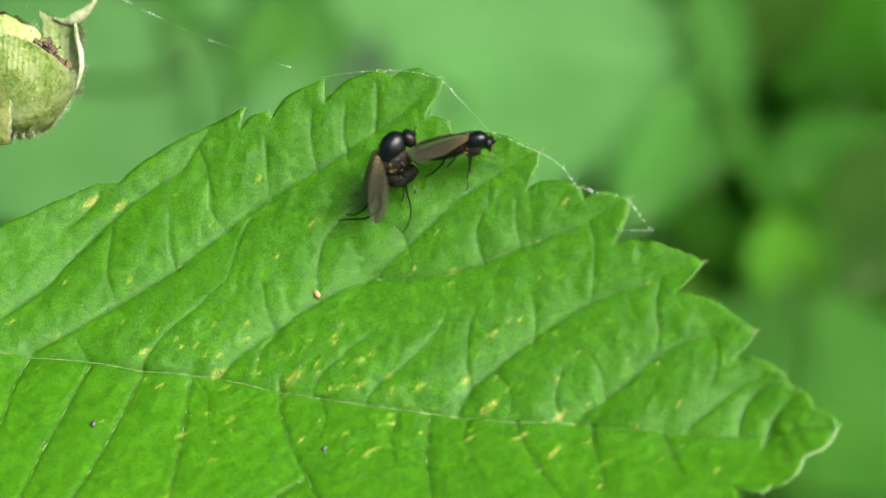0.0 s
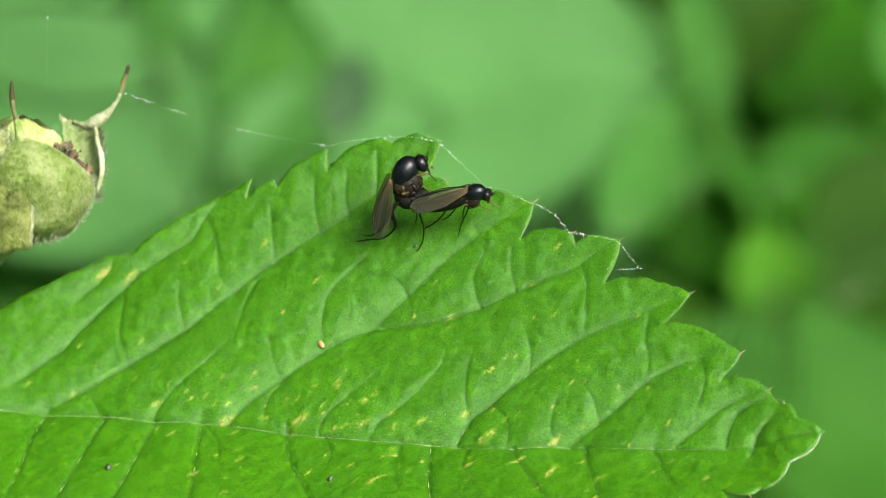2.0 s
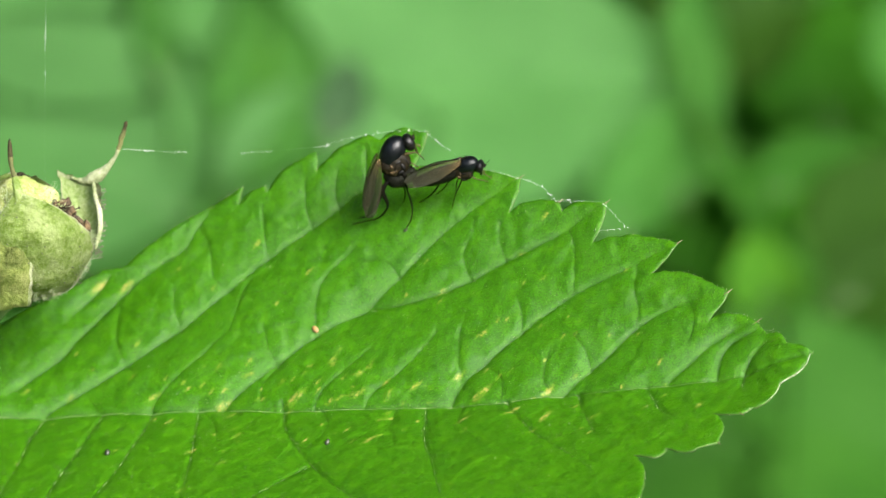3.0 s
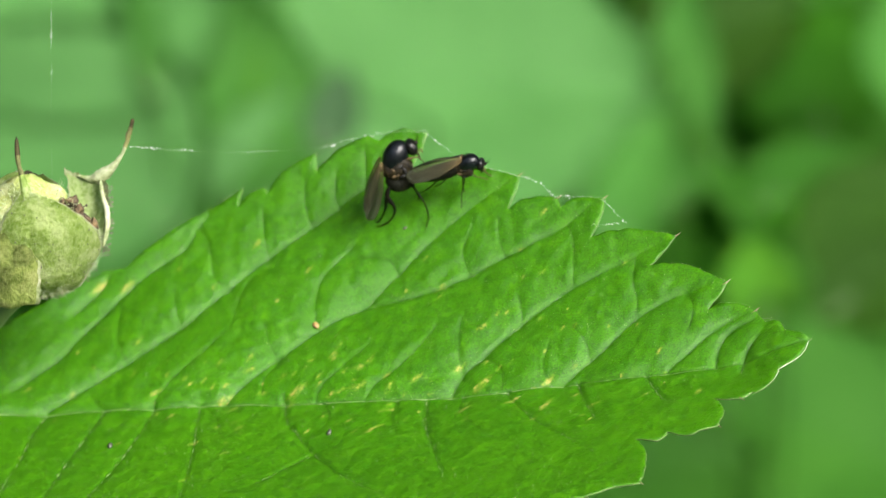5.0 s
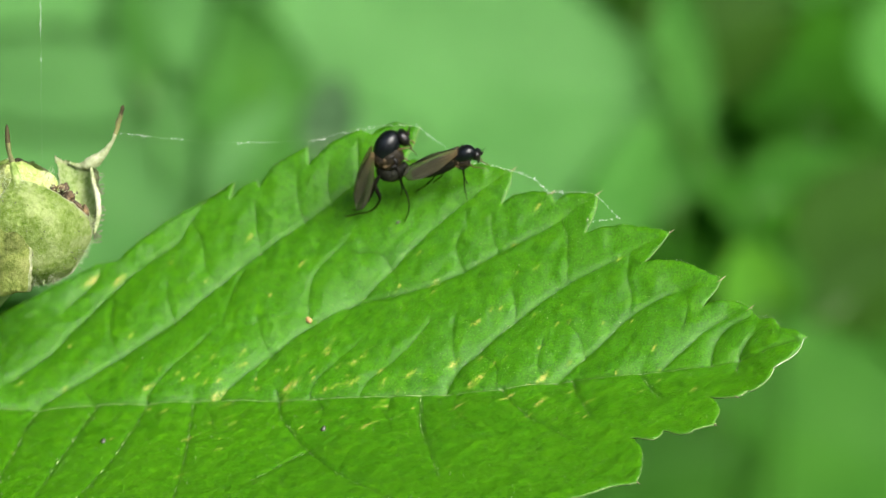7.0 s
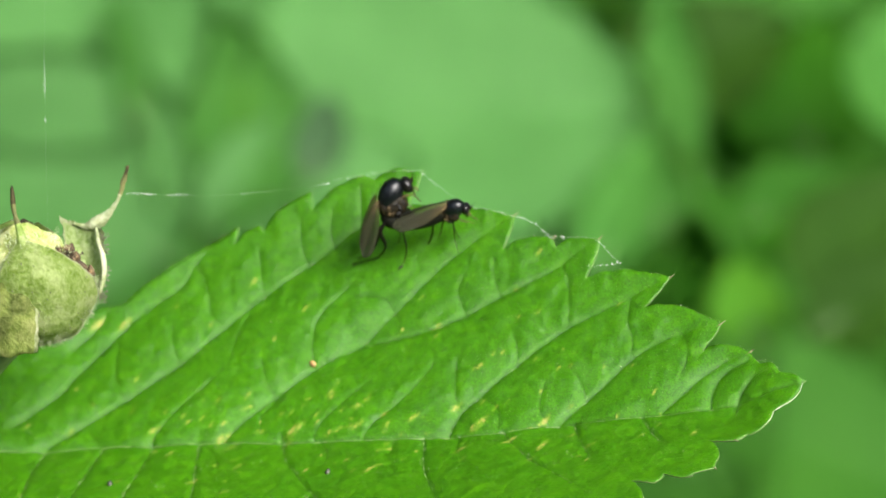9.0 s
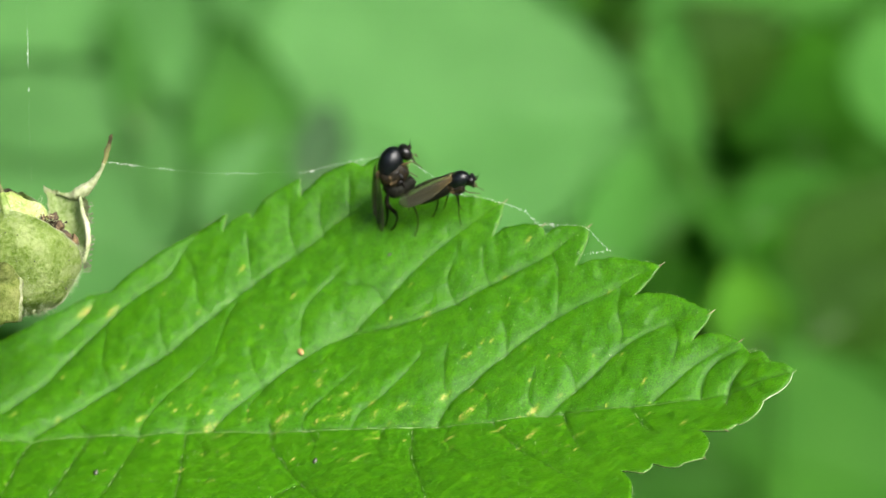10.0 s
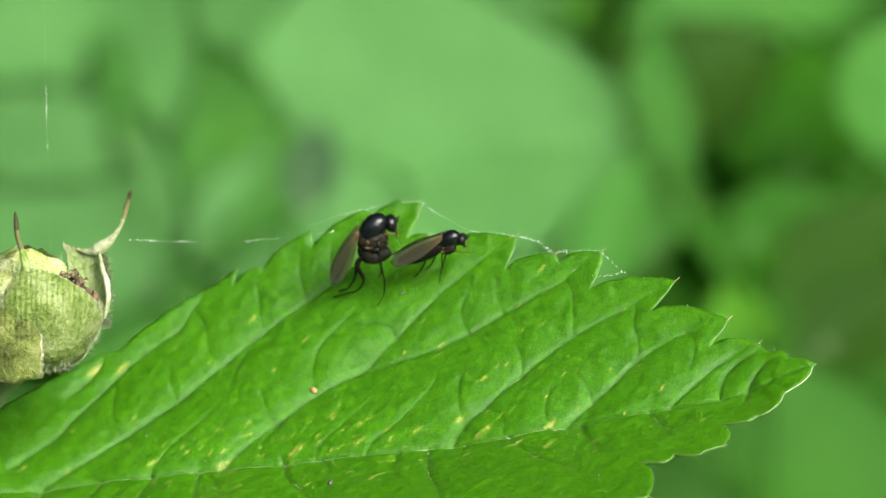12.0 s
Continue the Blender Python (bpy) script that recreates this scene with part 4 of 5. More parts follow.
        tube(vb, smooth_line(line, 3), (0.028 if k == 0 else 0.011) * MM, 5)
        part("wing_vein", vb, M_BELLY, ob)
    return ob


def lump(bm, centre, size, rough, seed, turn=None, u=24, v=16):
    """An ellipsoid with an uneven skin, in millimetres."""
    for w in ball(bm, Vector(centre) * MM, Vector(size) * MM, turn, u, v):
        out = (w.co - Vector(centre) * MM)
        w.co += out * rough * noise.noise(w.co * 2600 + Vector((seed, seed * 2.0, 0)))


def small_fly(label, abdomen, legs, wing, big, belly):
    rng = random.Random(3)
    root = tagged(new("small_fly"), label, "fly")
    # thorax: high and humped in front, sloping to the scutellum, with short bristles
    bm = bmesh.new()
    for v in ball(bm, (0, 0, 0), (1.16 * big * MM, 0.82 * big * MM, 0.84 * big * MM), None, 32, 22):
        x, z = v.co.x / (MM * big), v.co.z / (MM * big)
        if z > 0:
            v.co.z += (0.14 * (1 - (x / 1.1) ** 2) + 0.05 * x) * MM * big
        else:
            v.co.z *= 0.92
        v.co.z += (0.30 * x - 0.10) * MM * big
        v.co += v.co * (0.012 * noise.noise(v.co * 3500) + 0.010 * noise.noise(v.co * 9000))
    part("thorax", bm, M_BLACK, root, "black humped thorax")
    bm = bmesh.new()
    for _ in range(70):
        a, c = rng.uniform(0, math.tau), rng.uniform(0.1, 1)
        w = Vector((math.cos(a) * math.sqrt(1 - c * c) * 1.05, math.sin(a) * math.sqrt(1 - c * c) * 0.8, c * 0.90 + 0.26 * math.cos(a) * math.sqrt(1 - c * c))) * big
        tube(bm, [w * MM, (w * 1.10 + Vector((-0.16, 0, 0.0))) * MM], [0.011 * MM, 0.003 * MM], 3, False)
    tagged(part("bristles", bm, M_LEG, root), kind="stuff")
    bm = bmesh.new()
    lump(bm, Vector((-1.06, 0, -0.26)) * big, Vector((0.32, 0.44, 0.26)) * big, 0.05, 2)
    part("scutellum", bm, M_BLACK, root)
    # the flanks: dull amber plates broken by dark sutures
    for side in (-1, 1):
        bm = bmesh.new()
        lump(bm, Vector((-0.25, side * 0.26, -0.72)) * big, Vector((1.04, 0.56, 0.86)) * big, 0.22, 5 + side)
        plate = part("flank", bm, M_AMBER, root, "dull amber and black flank")
        for k, (at, size) in enumerate((((-0.95, 0.52, -0.62), (0.15, 0.16, 0.30)), ((0.52, 0.52, -0.80), (0.12, 0.16, 0.42)), ((-0.10, 0.72, -0.62), (0.34, 0.12, 0.20)), ((-0.55, 0.66, -1.02), (0.34, 0.16, 0.15)),
                                        ((0.12, 0.70, -1.05), (0.16, 0.12, 0.30)), ((-0.52, 0.74, -0.64), (0.13, 0.09, 0.18)), ((-0.20, 0.68, -1.30), (0.26, 0.14, 0.12)))):
            bm = bmesh.new()
            lump(bm, Vector((at[0], side * at[1], at[2])) * big, Vector(size) * big, 0.15, at[0] * 9, None, 14, 10)
            part("flank_plate", bm, M_AMBER_PALE if k in (0, 3, 5) else M_BELLY, plate)
    # head: broad, close to the thorax, the eyes taking up most of it
    bm = bmesh.new()
    lump(bm, Vector((1.26, 0, -0.04)) * big, Vector((0.40, 0.62, 0.60)) * big, 0.03, 1)
    tube(bm, [Vector((0.80, 0, -0.06)) * MM * big, Vector((1.15, 0, -0.06)) * MM * big], 0.30 * MM * big, 10)
    head = part("head", bm, M_BLACK, root, "broad black head")
    for side in (-1, 1):
        bm = bmesh.new()
        lump(bm, Vector((1.32, side * 0.32, 0.0)) * big, Vector((0.37, 0.34, 0.52)) * big, 0.0, 0, None, 20, 14)
        part("eye", bm, M_EYE, head, "dark brown eye")
        bm = bmesh.new()
        lump(bm, Vector((1.72, side * 0.13, 0.10)) * big, Vector((0.15, 0.09, 0.13)) * big, 0.1, 3, None, 10, 8)
        p = Vector((1.82, side * 0.15, 0.14)) * big
        tube(bm, smooth_line([p * MM, (p + Vector((0.10, side * 0.05, 0.16))) * MM, (p + Vector((0.28, side * 0.12, 0.34))) * MM], 4), [0.026 * MM - 0.002 * MM * k for k in range(9)], 5)
        part("antenna", bm, M_LEG, head)
        bm = bmesh.new()
        tube(bm, smooth_line([Vector((1.50, side * 0.12, -0.42)) * MM * big, Vector((1.72, side * 0.16, -0.55)) * MM * big, Vector((1.80, side * 0.16, -0.78)) * MM * big], 3), [0.035 * MM, 0.03 * MM, 0.03 * MM, 0.03 * MM, 0.035 * MM, 0.035 * MM, 0.02 * MM], 6)
        part("palp", bm, M_LEG_PALE, head, "pale yellowish palp")
    bm = bmesh.new()
    tube(bm, smooth_line([Vector((1.38, 0, -0.40)) * MM * big, Vector((1.45, 0, -0.72)) * MM * big, Vector((1.40, 0, -0.98)) * MM * big], 3), [0.10 * MM, 0.10 * MM, 0.09 * MM, 0.07 * MM, 0.06 * MM, 0.07 * MM, 0.05 * MM], 8)
    part("proboscis", bm, M_AMBER, head)
    # abdomen in overlapping rings
    pts = smooth_line([Vector(p) * MM for p in abdomen], 8)
    n = len(pts) - 1
    bm = bmesh.new()
    tube(bm, pts, [belly * MM * (0.40 + 0.36 * math.sin(math.pi * min(1, 0.10 + 0.86 * i / n)) - 0.035 * ((i * 7.0 / n) % 1.0)) for i in range(n + 1)], 20)
    part("abdomen", bm, M_ABDOMEN, root, "dark greyish ringed abdomen")
    wings = [wing_shape(root, side, *wing, "smoky brown see-through wing") for side in (-1, 1)]
    limbs = []
    for material, thick, points in legs:
        bm = bmesh.new()
        line = smooth_line([Vector(p) * MM for p in points], 7)
        k = len(line) - 1
        tube(bm, line, [MM * thick * (0.70 + 0.5 * math.sin(math.pi * min(1, i / k / 0.38)) if i / k < 0.38 else 0.62 - 0.30 * (i / k - 0.38) / 0.62) for i in range(k + 1)], 8)
        for _ in range(30):
            p = rng.choice(line[5:])
            tube(bm, [p, p + Vector((rng.uniform(-1, 1), rng.uniform(-1, 1), rng.uniform(-1, 1))) * 0.11 * MM], [0.008 * MM, 0.003 * MM], 3, False)
        limbs.append((part("leg", bm, material, root), Vector(points[0]) * MM))
    return root, wings, limbs


fly_a, wings_a, legs_a = small_fly("small black fly with smoky wings, rearing against another", [(-0.35, 0, -0.6), (-0.70, 0, -1.0), (-0.90, 0, -1.40), (-0.75, 0, -1.75), (-0.30, 0, -1.92), (0.25, 0, -1.88), (0.60, 0, -1.80)], [
    (M_LEG, 0.105, [(-0.3, -0.35, -1.05), (-0.06, -0.38, -1.52), (-0.24, -0.43, -2.66), (-0.35, -0.51, -3.7), (-0.74, -0.47, -4.55), (-1.31, -0.33, -5.1)]),
    (M_LEG, 0.125, [(-0.96, -0.3, -1.33), (-1.84, -0.29, -1.81), (-2.03, -0.03, -2.87), (-2.45, 0.46, -3.43), (-3.18, 1.01, -3.78), (-3.97, 1.65, -3.78), (-4.87, 2.33, -3.78)]),
    (M_LEG, 0.115, [(-1, 0.2, -1.4), (-2, 0.45, -2.16), (-2.65, 0.87, -2.86), (-3.18, 1.37, -3.31), (-3.77, 1.83, -3.61), (-4.33, 2.45, -3.63)]),
    (M_LEG_PALE, 0.085, [(0.45, -0.30, -0.50), (0.80, -0.40, -0.52), (1.26, -0.45, -0.66), (1.42, -0.42, -1.00), (1.52, -0.40, -1.45)]),
    (M_LEG_PALE, 0.085, [(0.40, 0.20, -0.55), (0.50, 0.0, -0.95), (0.70, -0.2, -1.30), (0.94, -0.3, -1.80)]),
    (M_LEG, 0.095, [(-0.25, 0.3, -1), (-0.15, 0.43, -1.67), (-0.35, 0.81, -2.58), (-0.5, 1.12, -3.38), (-0.82, 1.41, -3.96)])],
    ((-0.92, -0.60, 0.30), (-3.68, -0.85, -2.66), (-0.25, -0.55, 0.78), 4.05, 1.34), 0.97, 0.76)
fly_b, wings_b, legs_b = small_fly("small black fly with brown wings folded flat, standing on the leaf", [(-0.2, 0, -0.2), (-0.9, 0, -0.62), (-1.7, 0, -1.05), (-2.5, 0, -1.42), (-3.4, 0, -1.80)], [
    (M_LEG, 0.080, [(-0.05, -0.2, -0.35), (-0.11, -0.16, -0.66), (-0.02, -0.17, -1.36), (-0.04, -0.11, -2.47), (0.09, -0.21, -3.52)]),
    (M_LEG, 0.105, [(-0.6, -0.2, -0.4), (-1.03, 0.05, -0.87), (-1.69, 0.35, -1.42), (-2.18, 0.77, -2.44), (-2.91, 1.25, -3.52), (-3.62, 1.51, -4.18)]),
    (M_LEG_PALE, 0.070, [(0.25, -0.20, -0.30), (0.29, -0.20, -0.50), (0.59, -0.30, -0.78), (1.03, -0.30, -0.85), (1.47, -0.30, -0.92)]),
    (M_LEG, 0.090, [(-0.5, 0.2, -0.3), (-0.88, 0.54, -1.06), (-1.46, 0.98, -2.1), (-1.96, 1.48, -3.01), (-2.49, 1.74, -3.6)]),
    (M_LEG, 0.075, [(0, 0.2, -0.3), (-0.11, 0.35, -0.88), (-0.22, 0.62, -1.87), (-0.1, 0.8, -2.6), (0.07, 0.79, -3.01)]),
    (M_LEG_PALE, 0.065, [(0.25, 0.20, -0.25), (0.44, 0.20, -0.50), (0.92, 0.30, -0.70), (1.35, 0.30, -0.90), (1.60, 0.30, -1.05)])],
    ((-0.35, -0.22, 0.38), (-3.62, -0.42, -1.34), (-0.30, -0.42, 0.86), 4.15, 1.46), 0.67, 0.74)


# ---- leaves behind ----
def broad_leaf(name, material, long, wide, droop, seed, stem_to):
    """A bramble leaflet on its stalk; the blade lies along +x from its base, face up. stem_to: where the stalk ends, in its own space."""
    rng = random.Random(seed)
    root = new(name)
    bm = bmesh.new()
    rows, cols = 36, 12
    grid = []
    for i in range(rows + 1):
        t = i / rows
        half = wide / 2 * (math.sin(math.pi * t ** 0.75)) ** 0.75 * (1 + 0.04 * ((i % 4) / 3 - 0.5)) + 0.0004
        grid.append([bm.verts.new((t * long + 0.10 * long * abs(s / cols * 2 - 1) * (0.2 + 0.08 * ((i % 4) / 3)), half * (s / cols * 2 - 1),
                                   -droop * long * t * t + 0.10 * wide * abs(s / cols * 2 - 1))) for s in range(cols + 1)])
    for r0, r1 in zip(grid, grid[1:]):
        for j in range(cols):
            bm.faces.new((r0[j], r0[j + 1], r1[j + 1], r1[j]))
    bmesh.ops.solidify(bm, geom=bm.faces[:], thickness=0.0004)
    part("blade", bm, material, root)
    bm = bmesh.new()
    tube(bm, [(t * long * 0.97, 0, -droop * long * t * t - 0.0006) for t in (0, 0.25, 0.5, 0.75, 1)], [0.0010, 0.0008, 0.0006, 0.0005, 0.0002], 6)
    part("midrib", bm, M_STEM, root)
    bm = bmesh.new()
    e = Vector(stem_to)
    tube(bm, smooth_line([(0.001, 0, -0.0006), (-0.02, 0, -0.004), e * 0.35 + Vector((-0.02, 0, 0)), e], 6), [0.0008] * 13 + [0.0014] * 6, 7)
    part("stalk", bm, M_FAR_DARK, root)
    return root


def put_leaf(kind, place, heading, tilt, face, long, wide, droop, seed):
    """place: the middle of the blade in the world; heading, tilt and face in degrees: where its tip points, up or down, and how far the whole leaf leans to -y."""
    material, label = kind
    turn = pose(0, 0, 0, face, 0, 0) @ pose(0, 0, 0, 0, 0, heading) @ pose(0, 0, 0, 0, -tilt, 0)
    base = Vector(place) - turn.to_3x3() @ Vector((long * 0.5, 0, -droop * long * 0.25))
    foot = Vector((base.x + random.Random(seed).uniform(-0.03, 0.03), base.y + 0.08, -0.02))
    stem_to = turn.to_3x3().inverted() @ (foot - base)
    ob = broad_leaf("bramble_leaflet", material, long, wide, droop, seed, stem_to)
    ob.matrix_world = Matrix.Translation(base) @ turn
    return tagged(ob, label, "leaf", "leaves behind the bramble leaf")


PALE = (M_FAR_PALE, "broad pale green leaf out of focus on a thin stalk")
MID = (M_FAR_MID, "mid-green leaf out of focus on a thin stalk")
SHADED = (M_FAR_SHADED, "green leaf darkened in colour for shade, out of focus on a thin stalk")
OLIVE = (M_FAR_OLIVE, "olive-green leaf with shade in its colour, out of focus on a thin stalk")
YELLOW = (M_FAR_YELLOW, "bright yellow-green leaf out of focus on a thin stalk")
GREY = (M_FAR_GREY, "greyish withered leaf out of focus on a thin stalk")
DARK_OLIVE = (M_FAR_DARK_OLIVE, "dark olive leaf on a thin stalk")
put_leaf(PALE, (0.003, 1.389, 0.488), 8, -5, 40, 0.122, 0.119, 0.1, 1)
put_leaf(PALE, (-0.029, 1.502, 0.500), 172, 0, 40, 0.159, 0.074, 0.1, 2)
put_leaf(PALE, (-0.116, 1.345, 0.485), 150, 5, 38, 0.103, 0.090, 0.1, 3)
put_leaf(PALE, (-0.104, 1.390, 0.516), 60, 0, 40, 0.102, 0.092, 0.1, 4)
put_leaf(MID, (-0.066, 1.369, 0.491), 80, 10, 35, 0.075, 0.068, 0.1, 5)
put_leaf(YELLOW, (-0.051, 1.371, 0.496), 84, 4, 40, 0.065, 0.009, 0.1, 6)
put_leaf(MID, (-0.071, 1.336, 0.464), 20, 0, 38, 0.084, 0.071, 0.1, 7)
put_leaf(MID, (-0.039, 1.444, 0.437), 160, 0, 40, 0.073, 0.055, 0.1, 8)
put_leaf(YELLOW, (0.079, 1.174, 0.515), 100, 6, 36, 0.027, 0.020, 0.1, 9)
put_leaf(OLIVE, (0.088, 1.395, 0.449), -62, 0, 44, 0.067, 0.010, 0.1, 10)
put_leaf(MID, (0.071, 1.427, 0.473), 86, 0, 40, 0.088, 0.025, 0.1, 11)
put_leaf(DARK_OLIVE, (0.087, 1.508, 0.462), 30, 0, 40, 0.064, 0.046, 0.1, 12)
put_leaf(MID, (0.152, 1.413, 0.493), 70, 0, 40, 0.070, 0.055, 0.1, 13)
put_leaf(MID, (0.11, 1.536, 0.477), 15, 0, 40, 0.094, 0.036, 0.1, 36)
# Two leaves of a darker green that deepen the right side.
put_leaf(DARK_OLIVE, (0.11, 1.147, 0.528), 30, 0, 38, 0.047, 0.026, 0.1, 35)
put_leaf(DARK_OLIVE, (0.115, 1.235, 0.507), 50, 0, 38, 0.053, 0.042, 0.1, 33)
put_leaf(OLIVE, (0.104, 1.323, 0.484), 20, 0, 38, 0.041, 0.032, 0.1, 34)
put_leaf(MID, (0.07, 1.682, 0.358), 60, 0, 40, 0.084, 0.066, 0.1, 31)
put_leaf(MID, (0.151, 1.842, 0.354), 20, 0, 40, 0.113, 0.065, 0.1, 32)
put_leaf(SHADED, (0.108, 1.324, 0.406), -15, -8, 30, 0.104, 0.074, 0.1, 14)
put_leaf(SHADED, (0.054, 1.274, 0.416), 20, -8, 32, 0.072, 0.059, 0.1, 15)
put_leaf(SHADED, (0.110, 1.496, 0.431), 20, 0, 38, 0.075, 0.068, 0.1, 16)
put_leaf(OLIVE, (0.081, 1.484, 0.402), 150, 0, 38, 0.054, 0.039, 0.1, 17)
put_leaf(SHADED, (0.134, 1.435, 0.413), 60, 0, 38, 0.073, 0.059, 0.1, 18)
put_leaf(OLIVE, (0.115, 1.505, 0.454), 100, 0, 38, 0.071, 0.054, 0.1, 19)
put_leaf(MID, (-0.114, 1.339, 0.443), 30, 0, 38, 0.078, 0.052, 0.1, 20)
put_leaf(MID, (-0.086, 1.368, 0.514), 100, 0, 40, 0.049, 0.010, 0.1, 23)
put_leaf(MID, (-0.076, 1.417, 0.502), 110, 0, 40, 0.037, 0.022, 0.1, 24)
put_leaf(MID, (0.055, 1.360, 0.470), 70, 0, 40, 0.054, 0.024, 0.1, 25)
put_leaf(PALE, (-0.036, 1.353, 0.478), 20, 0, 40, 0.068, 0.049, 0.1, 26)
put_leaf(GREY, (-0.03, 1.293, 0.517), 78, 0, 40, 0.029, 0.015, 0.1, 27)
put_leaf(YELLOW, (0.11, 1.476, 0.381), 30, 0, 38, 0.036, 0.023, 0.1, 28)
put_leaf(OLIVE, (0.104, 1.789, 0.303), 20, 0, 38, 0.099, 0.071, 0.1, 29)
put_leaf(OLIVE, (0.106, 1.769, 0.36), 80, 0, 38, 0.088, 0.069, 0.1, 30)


def leafy_bank():
    """Many more leaflets on the slope behind, paler on one side of a gap whose shade is in the leaf colours, and
    mid-green past it.
    """
    rng = random.Random(404)
    for row in range(9):
        for col in range(14):
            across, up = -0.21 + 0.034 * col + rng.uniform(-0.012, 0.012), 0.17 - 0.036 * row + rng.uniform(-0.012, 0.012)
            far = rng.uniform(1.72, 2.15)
            # Inside the gap darker leaf colours stand in for its shade.
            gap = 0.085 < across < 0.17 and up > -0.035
            kind = rng.choice((OLIVE, OLIVE, OLIVE, SHADED, MID) if gap else (MID, PALE, PALE, MID, YELLOW) if across < 0.085 else (SHADED, OLIVE, MID))
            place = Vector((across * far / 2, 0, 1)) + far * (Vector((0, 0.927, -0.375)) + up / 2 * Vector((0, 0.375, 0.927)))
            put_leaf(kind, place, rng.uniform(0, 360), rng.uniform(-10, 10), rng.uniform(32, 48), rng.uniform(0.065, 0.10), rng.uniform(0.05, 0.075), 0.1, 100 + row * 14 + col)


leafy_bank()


# low undergrowth that closes the view
def undergrowth():
    rng = random.Random(77)
    verts, faces, index = [], [], []
    for _ in range(26000):
        a, r = rng.uniform(0, math.tau), 4.7 * math.sqrt(rng.uniform(0.02, 1))
        x, y = r * math.cos(a), r * math.sin(a)
        z = rng.uniform(0.0, 0.2)
        long, wide = rng.uniform(0.04, 0.09), rng.uniform(0.025, 0.05)
        m = Matrix.Translation((x, y, z)) @ pose(0, 0, 0, rng.uniform(-35, 35), rng.uniform(-20, 50), rng.uniform(0, 360))
        k = len(verts)
        for p in ((0, 0, 0), (0.3 * long, wide / 2, 0.006), (0.65 * long, wide * 0.42, 0.0), (long, 0, -0.015), (0.65 * long, -wide * 0.42, 0.0), (0.3 * long, -wide / 2, 0.006), (0.45 * long, 0, -0.004)):
            verts.append(m @ Vector(p))
        faces += [(k + a, k + b, k + 6) for a, b in ((0, 1), (1, 2), (2, 3), (3, 4), (4, 5), (5, 0))]
    me = bpy.data.meshes.new("undergrowth")
    me.from_pydata(verts, [], faces)
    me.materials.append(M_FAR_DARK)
    return tagged(new("undergrowth", me), "dark shaded undergrowth leaves near the ground", "undergrowth", kind="stuff")


undergrowth()


def surrounding_woods():
    """Unseen tall shrubs added all round: many leaves before a closed dark thicket."""
    rng = random.Random(31)
    verts, faces = [], []

    # The height blocks sky light, most of all at the back left.
    def tall(a):
        return 2.4 + 8.0 * max(0.0, math.cos(a - 2.0)) + 0.5 * math.sin(a * 5) + 0.3 * math.sin(a * 11)

    for _ in range(12000):
        a = rng.uniform(0, math.tau)
        r = rng.uniform(4.6, 6.2)
        z = rng.uniform(0.0, tall(a) + 0.5)
        long, wide = rng.uniform(0.18, 0.40), rng.uniform(0.10, 0.22)
        m = Matrix.Translation((r * math.cos(a), r * math.sin(a), z)) @ pose(0, 0, 0, rng.uniform(-50, 50), rng.uniform(-30, 60), rng.uniform(0, 360))
        k = len(verts)
        for p in ((0, 0, 0), (0.35 * long, wide / 2, 0.02), (long, 0, -0.05), (0.35 * long, -wide / 2, 0.02)):
            verts.append(m @ Vector(p))
        faces += [(k, k + 1, k + 2), (k, k + 2, k + 3)]
    for i in range(64):
        a0, a1 = i * math.tau / 64, (i + 1) * math.tau / 64
        k = len(verts)
        for a, r in ((a0, 6.4), (a1, 6.4), (a1, 6.9), (a0, 6.9)):
            top = tall(a)
            verts += [Vector((r * math.cos(a), r * math.sin(a), -0.1)), Vector((r * math.cos(a), r * math.sin(a), top))]
        faces += [(k, k + 2, k + 3, k + 1), (k + 4, k + 6, k + 7, k + 5), (k + 1, k + 3, k + 5, k + 7)]
    me = bpy.data.meshes.new("surrounding_woods")
    me.from_pydata(verts, [], faces)
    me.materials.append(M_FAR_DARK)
    return tagged(new("surrounding_woods", me), "unseen dark green shrubs and trees added all round to block sky", "woods", kind="stuff")


surrounding_woods()


def tree_canopy():
    """Unseen boughs added over the far half, to darken what the leaf reflects."""
    rng = random.Random(63)
    verts, faces = [], []
    for _ in range(7000):
        x, y = rng.uniform(-6, 6), rng.uniform(-0.2, 6.2)
        z = 4.2 + 1.4 * rng.random() + 0.5 * math.sin(x * 1.3) * math.cos(y * 0.9)
        long, wide = rng.uniform(0.22, 0.42), rng.uniform(0.14, 0.26)
        m = Matrix.Translation((x, y, z)) @ pose(0, 0, 0, rng.uniform(-35, 35), rng.uniform(-35, 35), rng.uniform(0, 360))
        k = len(verts)
        for p in ((0, 0, 0), (0.35 * long, wide / 2, 0.02), (long, 0, -0.05), (0.35 * long, -wide / 2, 0.02)):
            verts.append(m @ Vector(p))
        faces += [(k, k + 1, k + 2), (k, k + 2, k + 3)]
    me = bpy.data.meshes.new("tree_canopy")
    me.from_pydata(verts, [], faces)
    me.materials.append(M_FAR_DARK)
    return tagged(new("tree_canopy", me), "unseen dark boughs added overhead to block sky", "tree canopy", kind="stuff")


tree_canopy()

# the cane that carries leaf and bud, outside the view
bm = bmesh.new()
tube(bm, smooth_line([(-0.13, 0.36, -0.03), (-0.12, 0.35, 0.4), (-0.095, 0.32, 0.70), (-0.085, 0.295, 0.83), (-0.082, 0.28, 0.90), (-0.10, 0.26, 1.00)], 8), [0.004 - 0.00005 * k for k in range(41)], 10)
cane = part("cane", bm, M_STEM, None)
tagged(cane, "green bramble cane rising from the ground", "plant stem")


